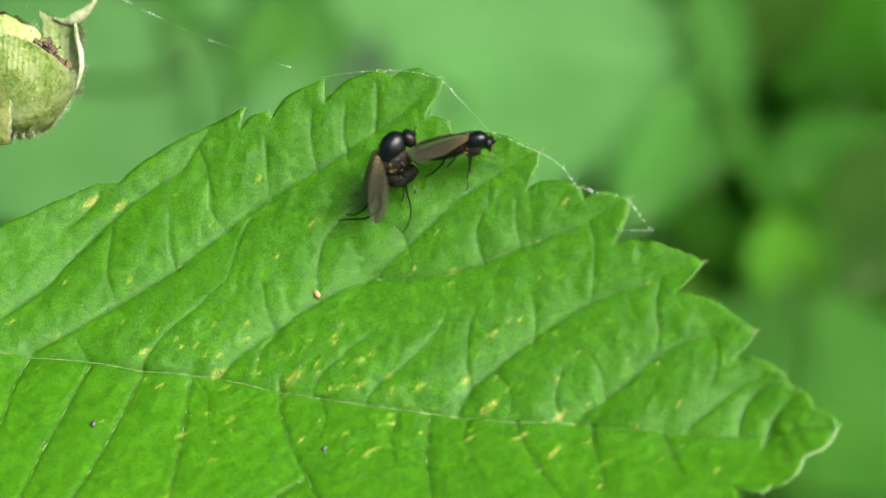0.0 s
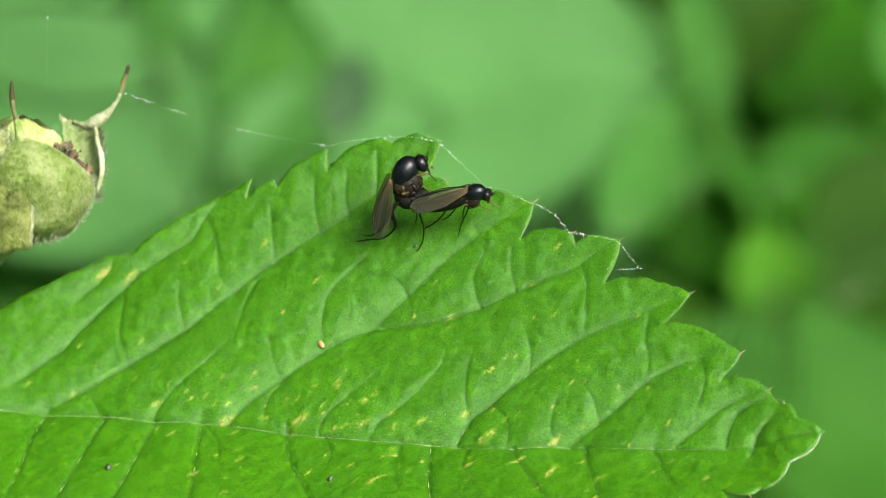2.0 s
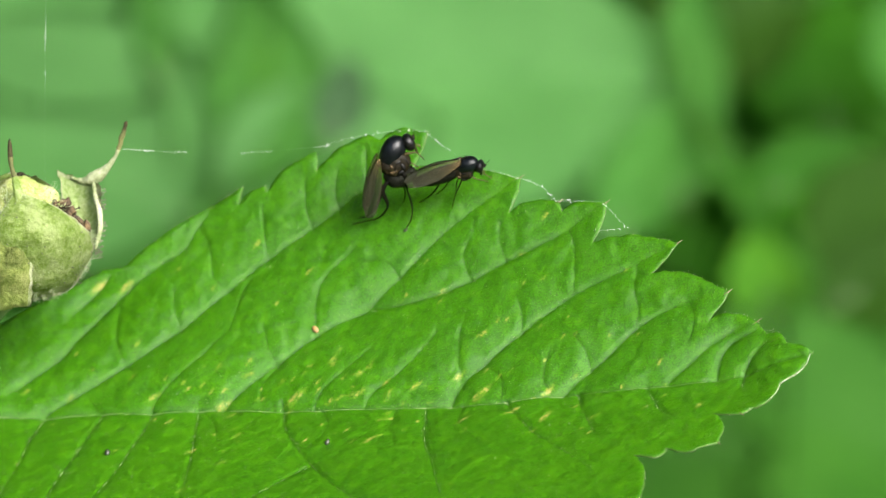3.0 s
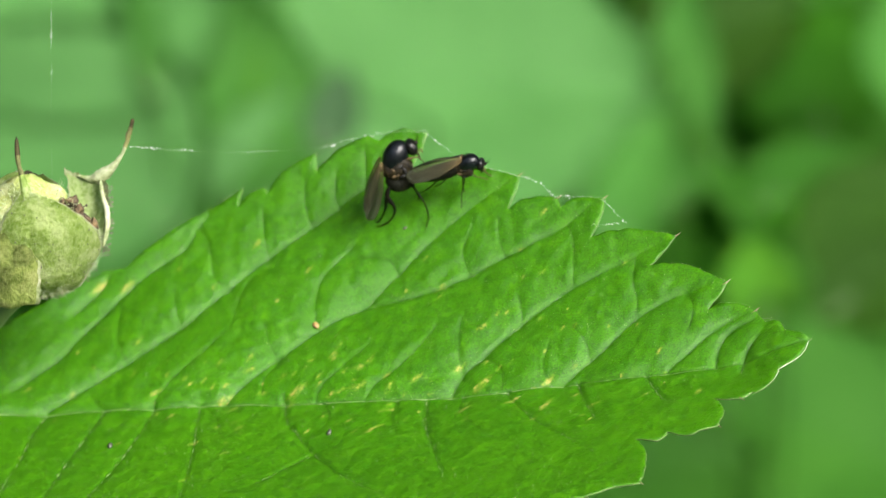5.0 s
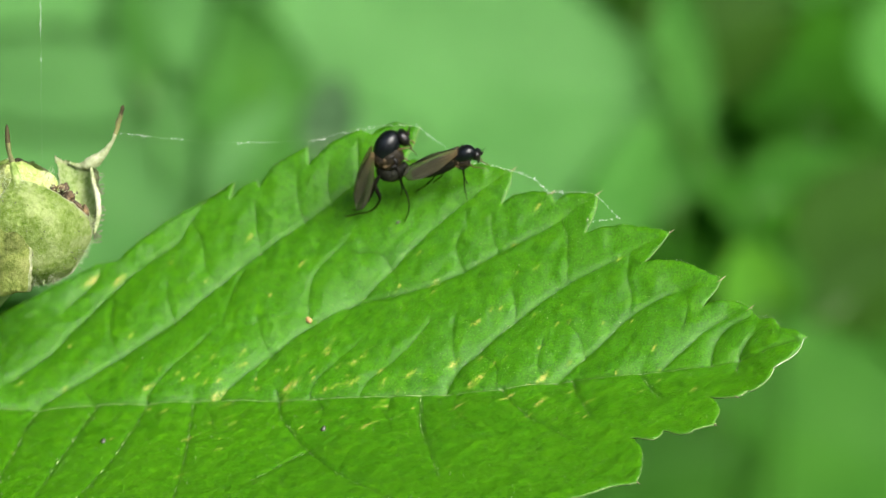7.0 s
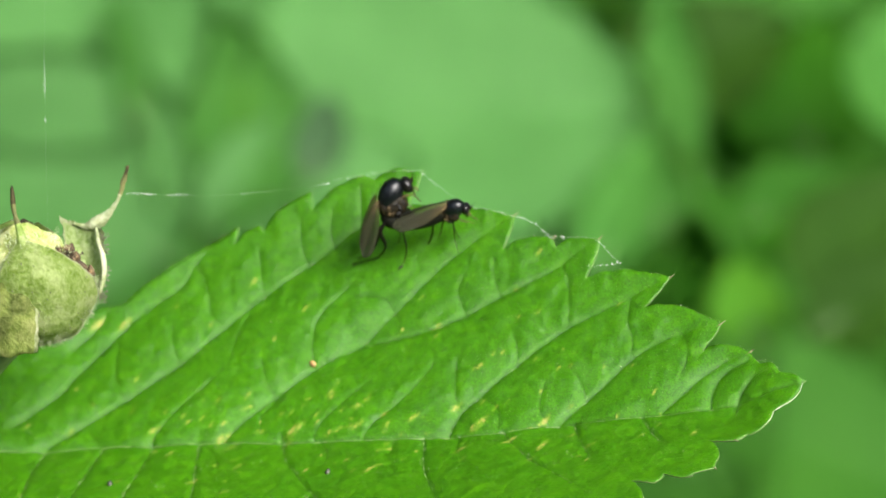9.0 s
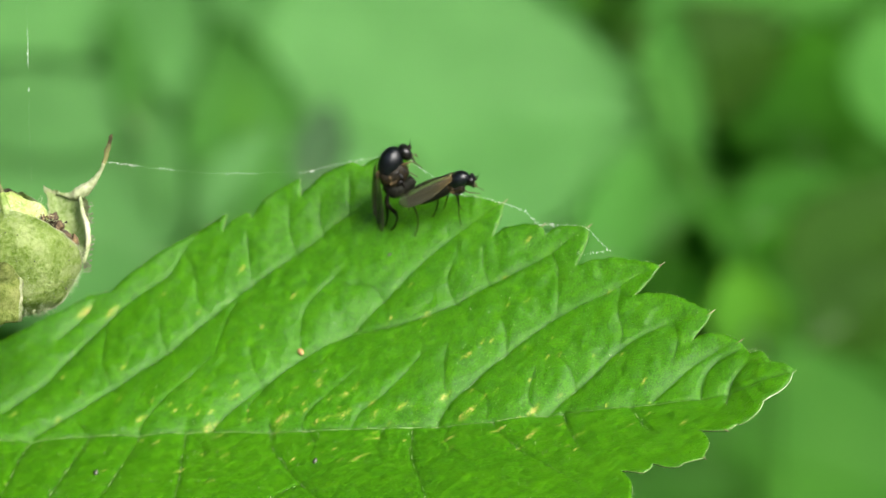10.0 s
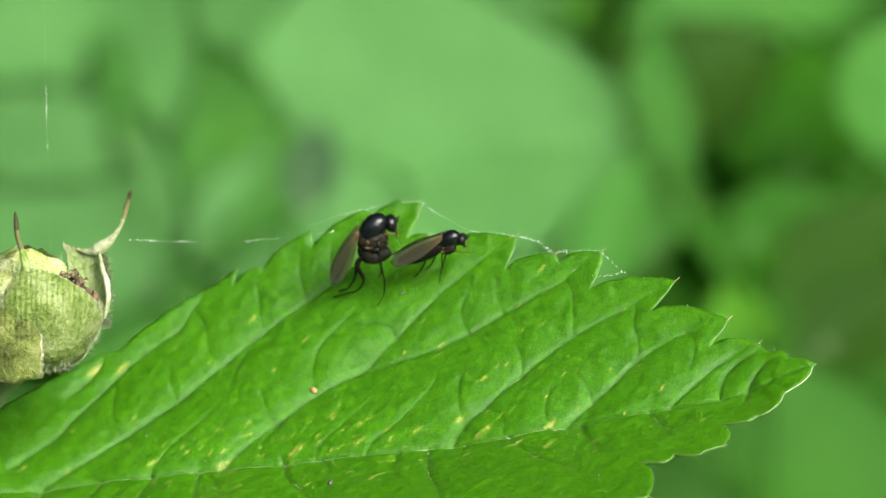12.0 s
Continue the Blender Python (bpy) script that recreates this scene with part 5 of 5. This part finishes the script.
# ---- what moves ----
LEAF_ROWS = [
    (0, pose(-0.03842, 0.29231, 0.87307, 51.54, -7.06, -27.03)),
    (0.5, pose(-0.03834, 0.29253, 0.87245, 51.16, -7.34, -27.07)),
    (1, pose(-0.03817, 0.29397, 0.87210, 50.63, -7.34, -26.67)),
    (1.5, pose(-0.03836, 0.29800, 0.86925, 49.53, -7.64, -26.16)),
    (2, pose(-0.03794, 0.30598, 0.86379, 44.84, -9.48, -25.26)),
    (2.5, pose(-0.03894, 0.30838, 0.86142, 39.46, -12.60, -24.32)),
    (3, pose(-0.03804, 0.30911, 0.86167, 37.30, -14.18, -23.18)),
    (3.2, pose(-0.03857, 0.31455, 0.85962, 37.62, -14.03, -23.22)),
    (4.8, pose(-0.03769, 0.31299, 0.86219, 35.83, -13.59, -22.08)),
    (5, pose(-0.03791, 0.31238, 0.86130, 35.33, -14.13, -22.26)),
    (5.5, pose(-0.03771, 0.31152, 0.86133, 34.84, -14.24, -22.22)),
    (6, pose(-0.03815, 0.31268, 0.86156, 35.78, -13.98, -22.19)),
    (6.5, pose(-0.03810, 0.31248, 0.86193, 35.68, -13.51, -22.30)),
    (7, pose(-0.03823, 0.31266, 0.86244, 35.85, -13.28, -22.08)),
    (7.2, pose(-0.03759, 0.31255, 0.86193, 35.92, -13.18, -21.93)),
    (8.8, pose(-0.03713, 0.31724, 0.85846, 35.85, -13.15, -22.59)),
    (9, pose(-0.03766, 0.31554, 0.85974, 35.62, -12.97, -22.20)),
    (9.5, pose(-0.03826, 0.31415, 0.86218, 36.58, -12.47, -22.30)),
    (10, pose(-0.03843, 0.31412, 0.86196, 35.87, -12.62, -22.39)),
    (10.5, pose(-0.03791, 0.31434, 0.86150, 36.12, -12.42, -22.46)),
    (11, pose(-0.03820, 0.31414, 0.86140, 36.36, -12.44, -22.60)),
    (11.5, pose(-0.03697, 0.31225, 0.86087, 32.59, -14.24, -21.98)),
    (12, pose(-0.03705, 0.30928, 0.86147, 28.92, -15.49, -20.29)),
]
BUD_ROWS = [
    (0, pose(-0.03015, 0.30842, 0.88450, -21.73, 0.01, -0.51)),
    (0.5, pose(-0.03001, 0.30813, 0.88379, -21.76, 0.00, -0.45)),
    (1, pose(-0.02965, 0.30827, 0.88407, -21.79, 0.00, -0.40)),
    (1.5, pose(-0.02932, 0.30759, 0.88237, -21.82, 0.00, -0.35)),
    (2, pose(-0.02770, 0.30639, 0.87939, -21.86, 0.00, -0.30)),
    (2.5, pose(-0.02834, 0.30540, 0.87695, -21.89, 0.00, -0.24)),
    (3, pose(-0.02744, 0.30522, 0.87647, -21.91, 0.00, -0.20)),
    (3.2, pose(-0.02774, 0.30531, 0.87669, -21.91, 0.00, -0.19)),
    (4.8, pose(-0.02630, 0.30610, 0.87855, -21.97, 0.00, -0.06)),
    (5, pose(-0.02654, 0.30560, 0.87731, -21.98, 0.00, -0.04)),
    (5.5, pose(-0.02632, 0.30537, 0.87672, -22.00, -0.00, 0.00)),
    (6, pose(-0.02692, 0.30573, 0.87759, -22.01, 0.00, 0.04)),
    (6.5, pose(-0.02684, 0.30589, 0.87801, -22.03, 0.00, 0.08)),
    (7, pose(-0.02682, 0.30615, 0.87862, -22.04, 0.00, 0.11)),
    (7.2, pose(-0.02600, 0.30590, 0.87800, -22.05, 0.00, 0.13)),
    (8.8, pose(-0.02560, 0.30497, 0.87560, -22.17, 0.00, 0.27)),
    (9, pose(-0.02599, 0.30525, 0.87626, -22.18, 0.00, 0.28)),
    (9.5, pose(-0.02695, 0.30627, 0.87885, -22.21, 0.00, 0.32)),
    (10, pose(-0.02698, 0.30621, 0.87865, -22.24, 0.00, 0.35)),
    (10.5, pose(-0.02646, 0.30607, 0.87830, -22.27, 0.00, 0.38)),
    (11, pose(-0.02681, 0.30597, 0.87802, -22.31, 0.01, 0.43)),
    (11.5, pose(-0.02501, 0.30536, 0.87643, -22.36, 0.01, 0.47)),
    (12, pose(-0.02520, 0.30545, 0.87662, -22.41, 0.01, 0.52)),
]
BRIDGE_ROWS = [
    (0, pose(-0.02417, 0.31052, 0.88990, 0.00, 15.83, -17.80)),
    (0.5, pose(-0.02403, 0.31024, 0.88919, 0.00, 14.96, -17.20)),
    (1, pose(-0.02368, 0.31039, 0.88946, 0.00, 15.67, -16.56)),
    (1.5, pose(-0.02335, 0.30971, 0.88776, 0.00, 14.75, -13.28)),
    (2, pose(-0.02173, 0.30852, 0.88478, 0.00, 12.81, -5.71)),
    (2.5, pose(-0.02237, 0.30754, 0.88234, 0.00, 6.07, 0.43)),
    (3, pose(-0.02147, 0.30737, 0.88186, 0.00, 0.06, 4.02)),
    (3.2, pose(-0.02177, 0.30746, 0.88208, 0.00, 1.97, 7.40)),
    (4.8, pose(-0.02034, 0.30827, 0.88394, 0.00, 3.88, 5.76)),
    (5, pose(-0.02058, 0.30777, 0.88270, 0.00, 2.12, 6.32)),
    (5.5, pose(-0.02036, 0.30755, 0.88211, 0.00, 0.67, 6.39)),
    (6, pose(-0.02096, 0.30791, 0.88298, 0.00, 1.84, 6.43)),
    (6.5, pose(-0.02088, 0.30808, 0.88340, 0.00, 3.56, 5.44)),
    (7, pose(-0.02086, 0.30834, 0.88401, 0.00, 4.26, 5.25)),
    (7.2, pose(-0.02004, 0.30809, 0.88339, 0.00, 3.73, 5.67)),
    (8.8, pose(-0.01965, 0.30719, 0.88098, 0.00, 1.03, 10.47)),
    (9, pose(-0.02004, 0.30747, 0.88164, 0.00, 1.49, 9.06)),
    (9.5, pose(-0.02100, 0.30850, 0.88423, 0.00, 5.44, 5.47)),
    (10, pose(-0.02103, 0.30845, 0.88403, 0.00, 5.86, 5.46)),
    (10.5, pose(-0.02051, 0.30831, 0.88368, 0.00, 6.03, 5.57)),
    (11, pose(-0.02087, 0.30822, 0.88339, 0.00, 5.32, 5.63)),
    (11.5, pose(-0.01907, 0.30747, 0.88143, 0.00, 1.38, 7.23)),
    (12, pose(-0.01926, 0.30719, 0.88069, 0.00, 1.48, 6.08)),
]
FLY_A_ROWS = [
    (0, pose(-0.00484, 0.28349, 0.88965, -3.39, -31.94, 8.69)),
    (0.1, pose(-0.00493, 0.28381, 0.88979, -2.95, -29.17, 7.31)),
    (0.5, pose(-0.00453, 0.28464, 0.89039, -2.84, -28.65, 7.00)),
    (1, pose(-0.00383, 0.28647, 0.89042, -2.77, -28.57, 6.90)),
    (1.5, pose(-0.00429, 0.29116, 0.88757, -2.71, -28.50, 6.80)),
    (2, pose(-0.00332, 0.30026, 0.88265, -2.91, -30.26, 7.57)),
    (2.5, pose(-0.00492, 0.30485, 0.88138, -3.14, -32.02, 8.37)),
    (3, pose(-0.00385, 0.30643, 0.88214, -3.09, -31.92, 8.29)),
    (3.2, pose(-0.00458, 0.31196, 0.88016, -3.08, -31.89, 8.26)),
    (4.7, pose(-0.00476, 0.31344, 0.88262, -1.91, -22.86, 3.96)),
    (4.733, pose(-0.00425, 0.31230, 0.88219, -3.17, -32.98, 8.70)),
    (4.767, pose(-0.00474, 0.31339, 0.88266, -1.90, -22.85, 3.96)),
    (4.8, pose(-0.00423, 0.31225, 0.88223, -3.16, -32.97, 8.69)),
    (4.833, pose(-0.00473, 0.31339, 0.88269, -1.89, -22.84, 3.95)),
    (4.867, pose(-0.00422, 0.31229, 0.88224, -3.15, -32.96, 8.67)),
    (4.9, pose(-0.00472, 0.31345, 0.88269, -1.89, -22.82, 3.94)),
    (5, pose(-0.00326, 0.30991, 0.88117, -2.63, -29.72, 7.07)),
    (5.1, pose(-0.00341, 0.31014, 0.88129, -2.23, -26.67, 5.63)),
    (5.133, pose(-0.00318, 0.30960, 0.88112, -2.85, -31.26, 7.80)),
    (5.167, pose(-0.00340, 0.31010, 0.88133, -2.23, -26.65, 5.63)),
    (5.2, pose(-0.00316, 0.30957, 0.88115, -2.85, -31.25, 7.80)),
    (5.233, pose(-0.00338, 0.31006, 0.88136, -2.22, -26.64, 5.61)),
    (5.267, pose(-0.00315, 0.30954, 0.88118, -2.84, -31.24, 7.79)),
    (5.3, pose(-0.00336, 0.31004, 0.88141, -2.22, -26.63, 5.60)),
    (5.5, pose(-0.00330, 0.30971, 0.88137, -2.34, -27.79, 6.12)),
    (5.9, pose(-0.00359, 0.31084, 0.88181, -2.18, -26.56, 5.55)),
    (5.933, pose(-0.00347, 0.31060, 0.88172, -2.45, -28.86, 6.60)),
    (5.967, pose(-0.00357, 0.31087, 0.88182, -2.17, -26.55, 5.53)),
    (6, pose(-0.00346, 0.31063, 0.88173, -2.46, -28.85, 6.60)),
    (6.033, pose(-0.00356, 0.31088, 0.88184, -2.18, -26.54, 5.53)),
    (6.067, pose(-0.00344, 0.31061, 0.88174, -2.45, -28.84, 6.58)),
    (6.1, pose(-0.00354, 0.31086, 0.88186, -2.17, -26.53, 5.51)),
    (6.5, pose(-0.00349, 0.31041, 0.88175, -2.27, -27.61, 5.99)),
    (7, pose(-0.00348, 0.31055, 0.88210, -2.24, -27.51, 5.91)),
    (7.2, pose(-0.00285, 0.31047, 0.88151, -2.23, -27.47, 5.89)),
    (8.7, pose(-0.00327, 0.31436, 0.87786, -2.34, -29.74, 6.79)),
    (8.733, pose(-0.00313, 0.31426, 0.87772, -2.68, -32.04, 7.89)),
    (8.767, pose(-0.00325, 0.31466, 0.87779, -2.33, -29.73, 6.78)),
    (8.8, pose(-0.00313, 0.31454, 0.87765, -2.67, -32.03, 7.88)),
    (8.833, pose(-0.00323, 0.31446, 0.87791, -2.31, -29.72, 6.76)),
    (8.867, pose(-0.00310, 0.31386, 0.87796, -2.66, -32.02, 7.86)),
    (8.9, pose(-0.00320, 0.31377, 0.87822, -2.31, -29.71, 6.75)),
    (9, pose(-0.00273, 0.31307, 0.87914, -2.20, -29.00, 6.40)),
    (9.4, pose(-0.00407, 0.31413, 0.88207, -1.79, -25.69, 4.88)),
    (9.433, pose(-0.00357, 0.31282, 0.88169, -3.32, -35.81, 9.75)),
    (9.467, pose(-0.00405, 0.31369, 0.88227, -1.77, -25.67, 4.87)),
    (9.5, pose(-0.00356, 0.31239, 0.88189, -3.31, -35.80, 9.74)),
    (9.533, pose(-0.00404, 0.31350, 0.88238, -1.77, -25.66, 4.86)),
    (9.567, pose(-0.00355, 0.31244, 0.88191, -3.30, -35.79, 9.72)),
    (9.6, pose(-0.00404, 0.31356, 0.88239, -1.76, -25.65, 4.86)),
    (9.9, pose(-0.00285, 0.31256, 0.88228, -2.34, -30.67, 7.13)),
    (9.933, pose(-0.00267, 0.31219, 0.88211, -2.96, -34.34, 8.94)),
    (9.967, pose(-0.00284, 0.31262, 0.88230, -2.33, -30.66, 7.13)),
    (10, pose(-0.00266, 0.31224, 0.88212, -2.96, -34.33, 8.93)),
    (10.03, pose(-0.00283, 0.31271, 0.88230, -2.32, -30.65, 7.11)),
    (10.07, pose(-0.00266, 0.31240, 0.88212, -2.94, -34.32, 8.92)),
    (10.1, pose(-0.00283, 0.31286, 0.88228, -2.31, -30.63, 7.10)),
    (10.3, pose(-0.00330, 0.31291, 0.88166, -2.55, 6.49, -8.16)),
    (10.5, pose(-0.00383, 0.31291, 0.88099, -1.41, -4.57, -3.72)),
    (10.7, pose(-0.00426, 0.31136, 0.87983, -1.10, -13.83, -0.11)),
    (11, pose(-0.00428, 0.31112, 0.87986, -1.07, -15.63, 0.58)),
    (11.5, pose(-0.00306, 0.31048, 0.87986, -1.00, -15.54, 0.49)),
    (12, pose(-0.00328, 0.30905, 0.88031, -0.93, -15.45, 0.41)),
]
FLY_B_ROWS = [
    (0, pose(0.00018, 0.28218, 0.89085, 12.33, 4.66, -10.32)),
    (0.1, pose(0.00009, 0.28249, 0.89099, 11.79, 7.41, -11.53)),
    (0.5, pose(-0.00006, 0.28277, 0.89050, 11.91, 7.02, -11.39)),
    (1, pose(0.00080, 0.28416, 0.89011, 11.54, 8.93, -12.27)),
    (1.5, pose(0.00075, 0.28872, 0.88733, 11.96, 7.21, -11.54)),
    (2, pose(0.00112, 0.29810, 0.88221, 12.52, 4.57, -10.41)),
    (2.5, pose(0.00005, 0.30237, 0.88117, 13.04, 1.92, -9.33)),
    (3, pose(0.00098, 0.30430, 0.88214, 13.05, 2.02, -9.39)),
    (3.2, pose(0.00031, 0.30966, 0.88001, 13.06, 2.06, -9.41)),
    (4.7, pose(0.00120, 0.31021, 0.88246, 8.11, 21.67, -18.78)),
    (4.733, pose(0.00170, 0.30912, 0.88202, 11.10, 11.89, -13.78)),
    (4.767, pose(0.00122, 0.31017, 0.88251, 8.11, 21.68, -18.79)),
    (4.8, pose(0.00170, 0.30907, 0.88206, 11.10, 11.91, -13.79)),
    (4.833, pose(0.00123, 0.31015, 0.88253, 8.11, 21.70, -18.79)),
    (4.867, pose(0.00172, 0.30908, 0.88208, 11.09, 11.92, -13.80)),
    (4.9, pose(0.00124, 0.31017, 0.88255, 8.11, 21.71, -18.81)),
    (5, pose(0.00151, 0.30830, 0.88139, 12.77, 4.24, -10.38)),
    (5.1, pose(0.00150, 0.30828, 0.88144, 12.48, 5.80, -11.06)),
    (5.133, pose(0.00172, 0.30777, 0.88126, 13.29, 1.25, -9.14)),
    (5.167, pose(0.00151, 0.30824, 0.88148, 12.47, 5.82, -11.07)),
    (5.2, pose(0.00173, 0.30773, 0.88130, 13.29, 1.26, -9.14)),
    (5.233, pose(0.00152, 0.30821, 0.88152, 12.48, 5.83, -11.07)),
    (5.267, pose(0.00175, 0.30769, 0.88133, 13.30, 1.28, -9.15)),
    (5.3, pose(0.00153, 0.30817, 0.88155, 12.48, 5.85, -11.08)),
    (5.5, pose(0.00180, 0.30748, 0.88140, 13.10, 2.51, -9.67)),
    (5.9, pose(0.00105, 0.30877, 0.88165, 12.90, 3.74, -10.19)),
    (5.933, pose(0.00116, 0.30854, 0.88154, 13.30, 1.46, -9.24)),
    (5.967, pose(0.00106, 0.30880, 0.88165, 12.91, 3.75, -10.20)),
    (6, pose(0.00117, 0.30857, 0.88155, 13.30, 1.47, -9.25)),
    (6.033, pose(0.00107, 0.30880, 0.88166, 12.91, 3.76, -10.21)),
    (6.067, pose(0.00118, 0.30855, 0.88157, 13.30, 1.48, -9.26)),
    (6.1, pose(0.00108, 0.30879, 0.88169, 12.90, 3.78, -10.22)),
    (6.5, pose(0.00157, 0.30836, 0.88184, 13.68, -0.95, -8.27)),
    (7, pose(0.00159, 0.30867, 0.88227, 13.69, -0.86, -8.33)),
    (7.2, pose(0.00206, 0.30871, 0.88163, 13.42, 1.02, -9.09)),
    (8.7, pose(0.00165, 0.31246, 0.87782, 12.29, 7.94, -12.06)),
    (8.733, pose(0.00177, 0.31236, 0.87767, 12.76, 5.67, -11.09)),
    (8.767, pose(0.00167, 0.31275, 0.87775, 12.30, 7.96, -12.07)),
    (8.8, pose(0.00178, 0.31264, 0.87760, 12.77, 5.69, -11.09)),
    (8.833, pose(0.00168, 0.31255, 0.87787, 12.30, 7.97, -12.07)),
    (8.867, pose(0.00180, 0.31196, 0.87791, 12.76, 5.70, -11.10)),
    (8.9, pose(0.00170, 0.31187, 0.87817, 12.30, 7.98, -12.09)),
    (9, pose(0.00140, 0.31135, 0.87879, 13.55, 1.38, -9.31)),
    (9.4, pose(0.00115, 0.31148, 0.88175, 9.94, 17.32, -16.46)),
    (9.433, pose(0.00162, 0.31021, 0.88137, 12.48, 7.42, -11.84)),
    (9.467, pose(0.00115, 0.31105, 0.88194, 9.94, 17.34, -16.47)),
    (9.5, pose(0.00163, 0.30979, 0.88157, 12.47, 7.43, -11.84)),
    (9.533, pose(0.00116, 0.31086, 0.88205, 9.95, 17.35, -16.47)),
    (9.567, pose(0.00163, 0.30984, 0.88158, 12.48, 7.45, -11.85)),
    (9.6, pose(0.00116, 0.31092, 0.88207, 9.94, 17.37, -16.47)),
    (9.9, pose(0.00163, 0.31039, 0.88186, 13.60, 1.58, -9.39)),
    (9.933, pose(0.00180, 0.31002, 0.88170, 14.15, -2.09, -7.92)),
    (9.967, pose(0.00163, 0.31043, 0.88188, 13.60, 1.59, -9.40)),
    (10, pose(0.00181, 0.31008, 0.88171, 14.15, -2.07, -7.92)),
    (10.03, pose(0.00164, 0.31053, 0.88188, 13.60, 1.61, -9.41)),
    (10.07, pose(0.00181, 0.31023, 0.88170, 14.16, -2.06, -7.93)),
    (10.1, pose(0.00164, 0.31068, 0.88186, 13.61, 1.62, -9.41)),
    (10.3, pose(0.00074, 0.30952, 0.88009, 8.64, 21.52, -18.64)),
    (10.5, pose(0.00094, 0.30960, 0.87989, 8.96, 20.68, -18.18)),
    (10.7, pose(0.00059, 0.30912, 0.87949, 12.25, 6.05, -12.56)),
    (11, pose(0.00084, 0.30926, 0.87995, 13.36, -4.35, -10.26)),
    (11.5, pose(0.00183, 0.30854, 0.87985, 13.24, -3.34, -10.70)),
    (12, pose(0.00168, 0.30694, 0.88025, 13.12, -2.32, -11.15)),
]


def flutter(wing, side, spells):
    """The wing swings out and beats during each spell, and lies folded in between."""
    rest = wing.matrix_basis.copy()
    rows = [(0.0, rest)] if spells[0][0] > 0 else []
    for a, b in spells:
        if a > 0:
            rows.append((a - 2 / FPS, rest))
        n = round((b - a) * FPS)
        for k in range(n + 1):
            beat = 24 if k % 2 else -24
            rows.append((a + k / FPS, rest @ Matrix.Rotation(radians(-side * 14), 4, "Z") @ Matrix.Rotation(radians(side * (4 + beat)), 4, "X")))
        rows.append((b + 2 / FPS, rest))
    rows.append((12.0, rest))
    walk(wing, rows)


def tread(limb, hip, swings):
    """The leg swings fore and aft about its hip, so that its foot stays down while the body shifts. swings: seconds, degrees."""
    walk(limb, [(t, Matrix.Translation(hip) @ Matrix.Rotation(radians(a), 4, "Y") @ Matrix.Translation(-hip)) for t, a in swings])


HIND_A = [(0, 12), (1, 14), (2, 8), (3, 3), (4.6, -6), (5.5, -11), (6, 0), (7.2, 0), (9, 0), (9.8, -4), (10.2, -18), (10.5, -15), (12, -15)]
MIDDLE_A = [(0, 12), (1, 7), (3, 10), (4.6, -4), (5.5, -14), (6, 12), (7.2, 0), (9, 12), (10, 4), (10.5, -13), (11, -2), (12, -1)]
HIND_B = [(0, -5), (3, -4), (5, 0), (7.2, 0), (9, -16), (10.5, -10), (12, -4)]
MIDDLE_B = [(0, 6), (3, 18), (5, 6), (7.2, 0), (9, -4), (10.5, 8), (12, 19)]


def motions():
    for k, swings in ((0, MIDDLE_A), (1, HIND_A), (2, HIND_A), (5, MIDDLE_A)):
        tread(*legs_a[k], swings)
    for k, swings in ((0, MIDDLE_B), (1, HIND_B), (3, HIND_B), (4, MIDDLE_B)):
        tread(*legs_b[k], swings)
    for wing, side in zip(wings_a, (-1, 1)):
        flutter(wing, side, [(0.0, 0.07), (0.7, 0.83), (4.7, 4.9), (5.13, 5.4), (5.93, 6.2), (8.73, 8.87), (9.27, 9.6), (9.9, 10.33)])
    for wing, side in zip(wings_b, (-1, 1)):
        flutter(wing, side, [(4.73, 4.87), (5.13, 5.27), (9.27, 9.57)])
    walk(leaf, LEAF_ROWS)
    walk(web_leaf, LEAF_ROWS)
    for ob, place in SPECKS:
        walk(ob, [(t, m @ place) for t, m in LEAF_ROWS])
    walk(bud, BUD_ROWS)
    walk(web_hanging, BUD_ROWS)
    walk(web_bridge, BRIDGE_ROWS)
    walk(fly_a, FLY_A_ROWS)
    walk(fly_b, FLY_B_ROWS)


motions()
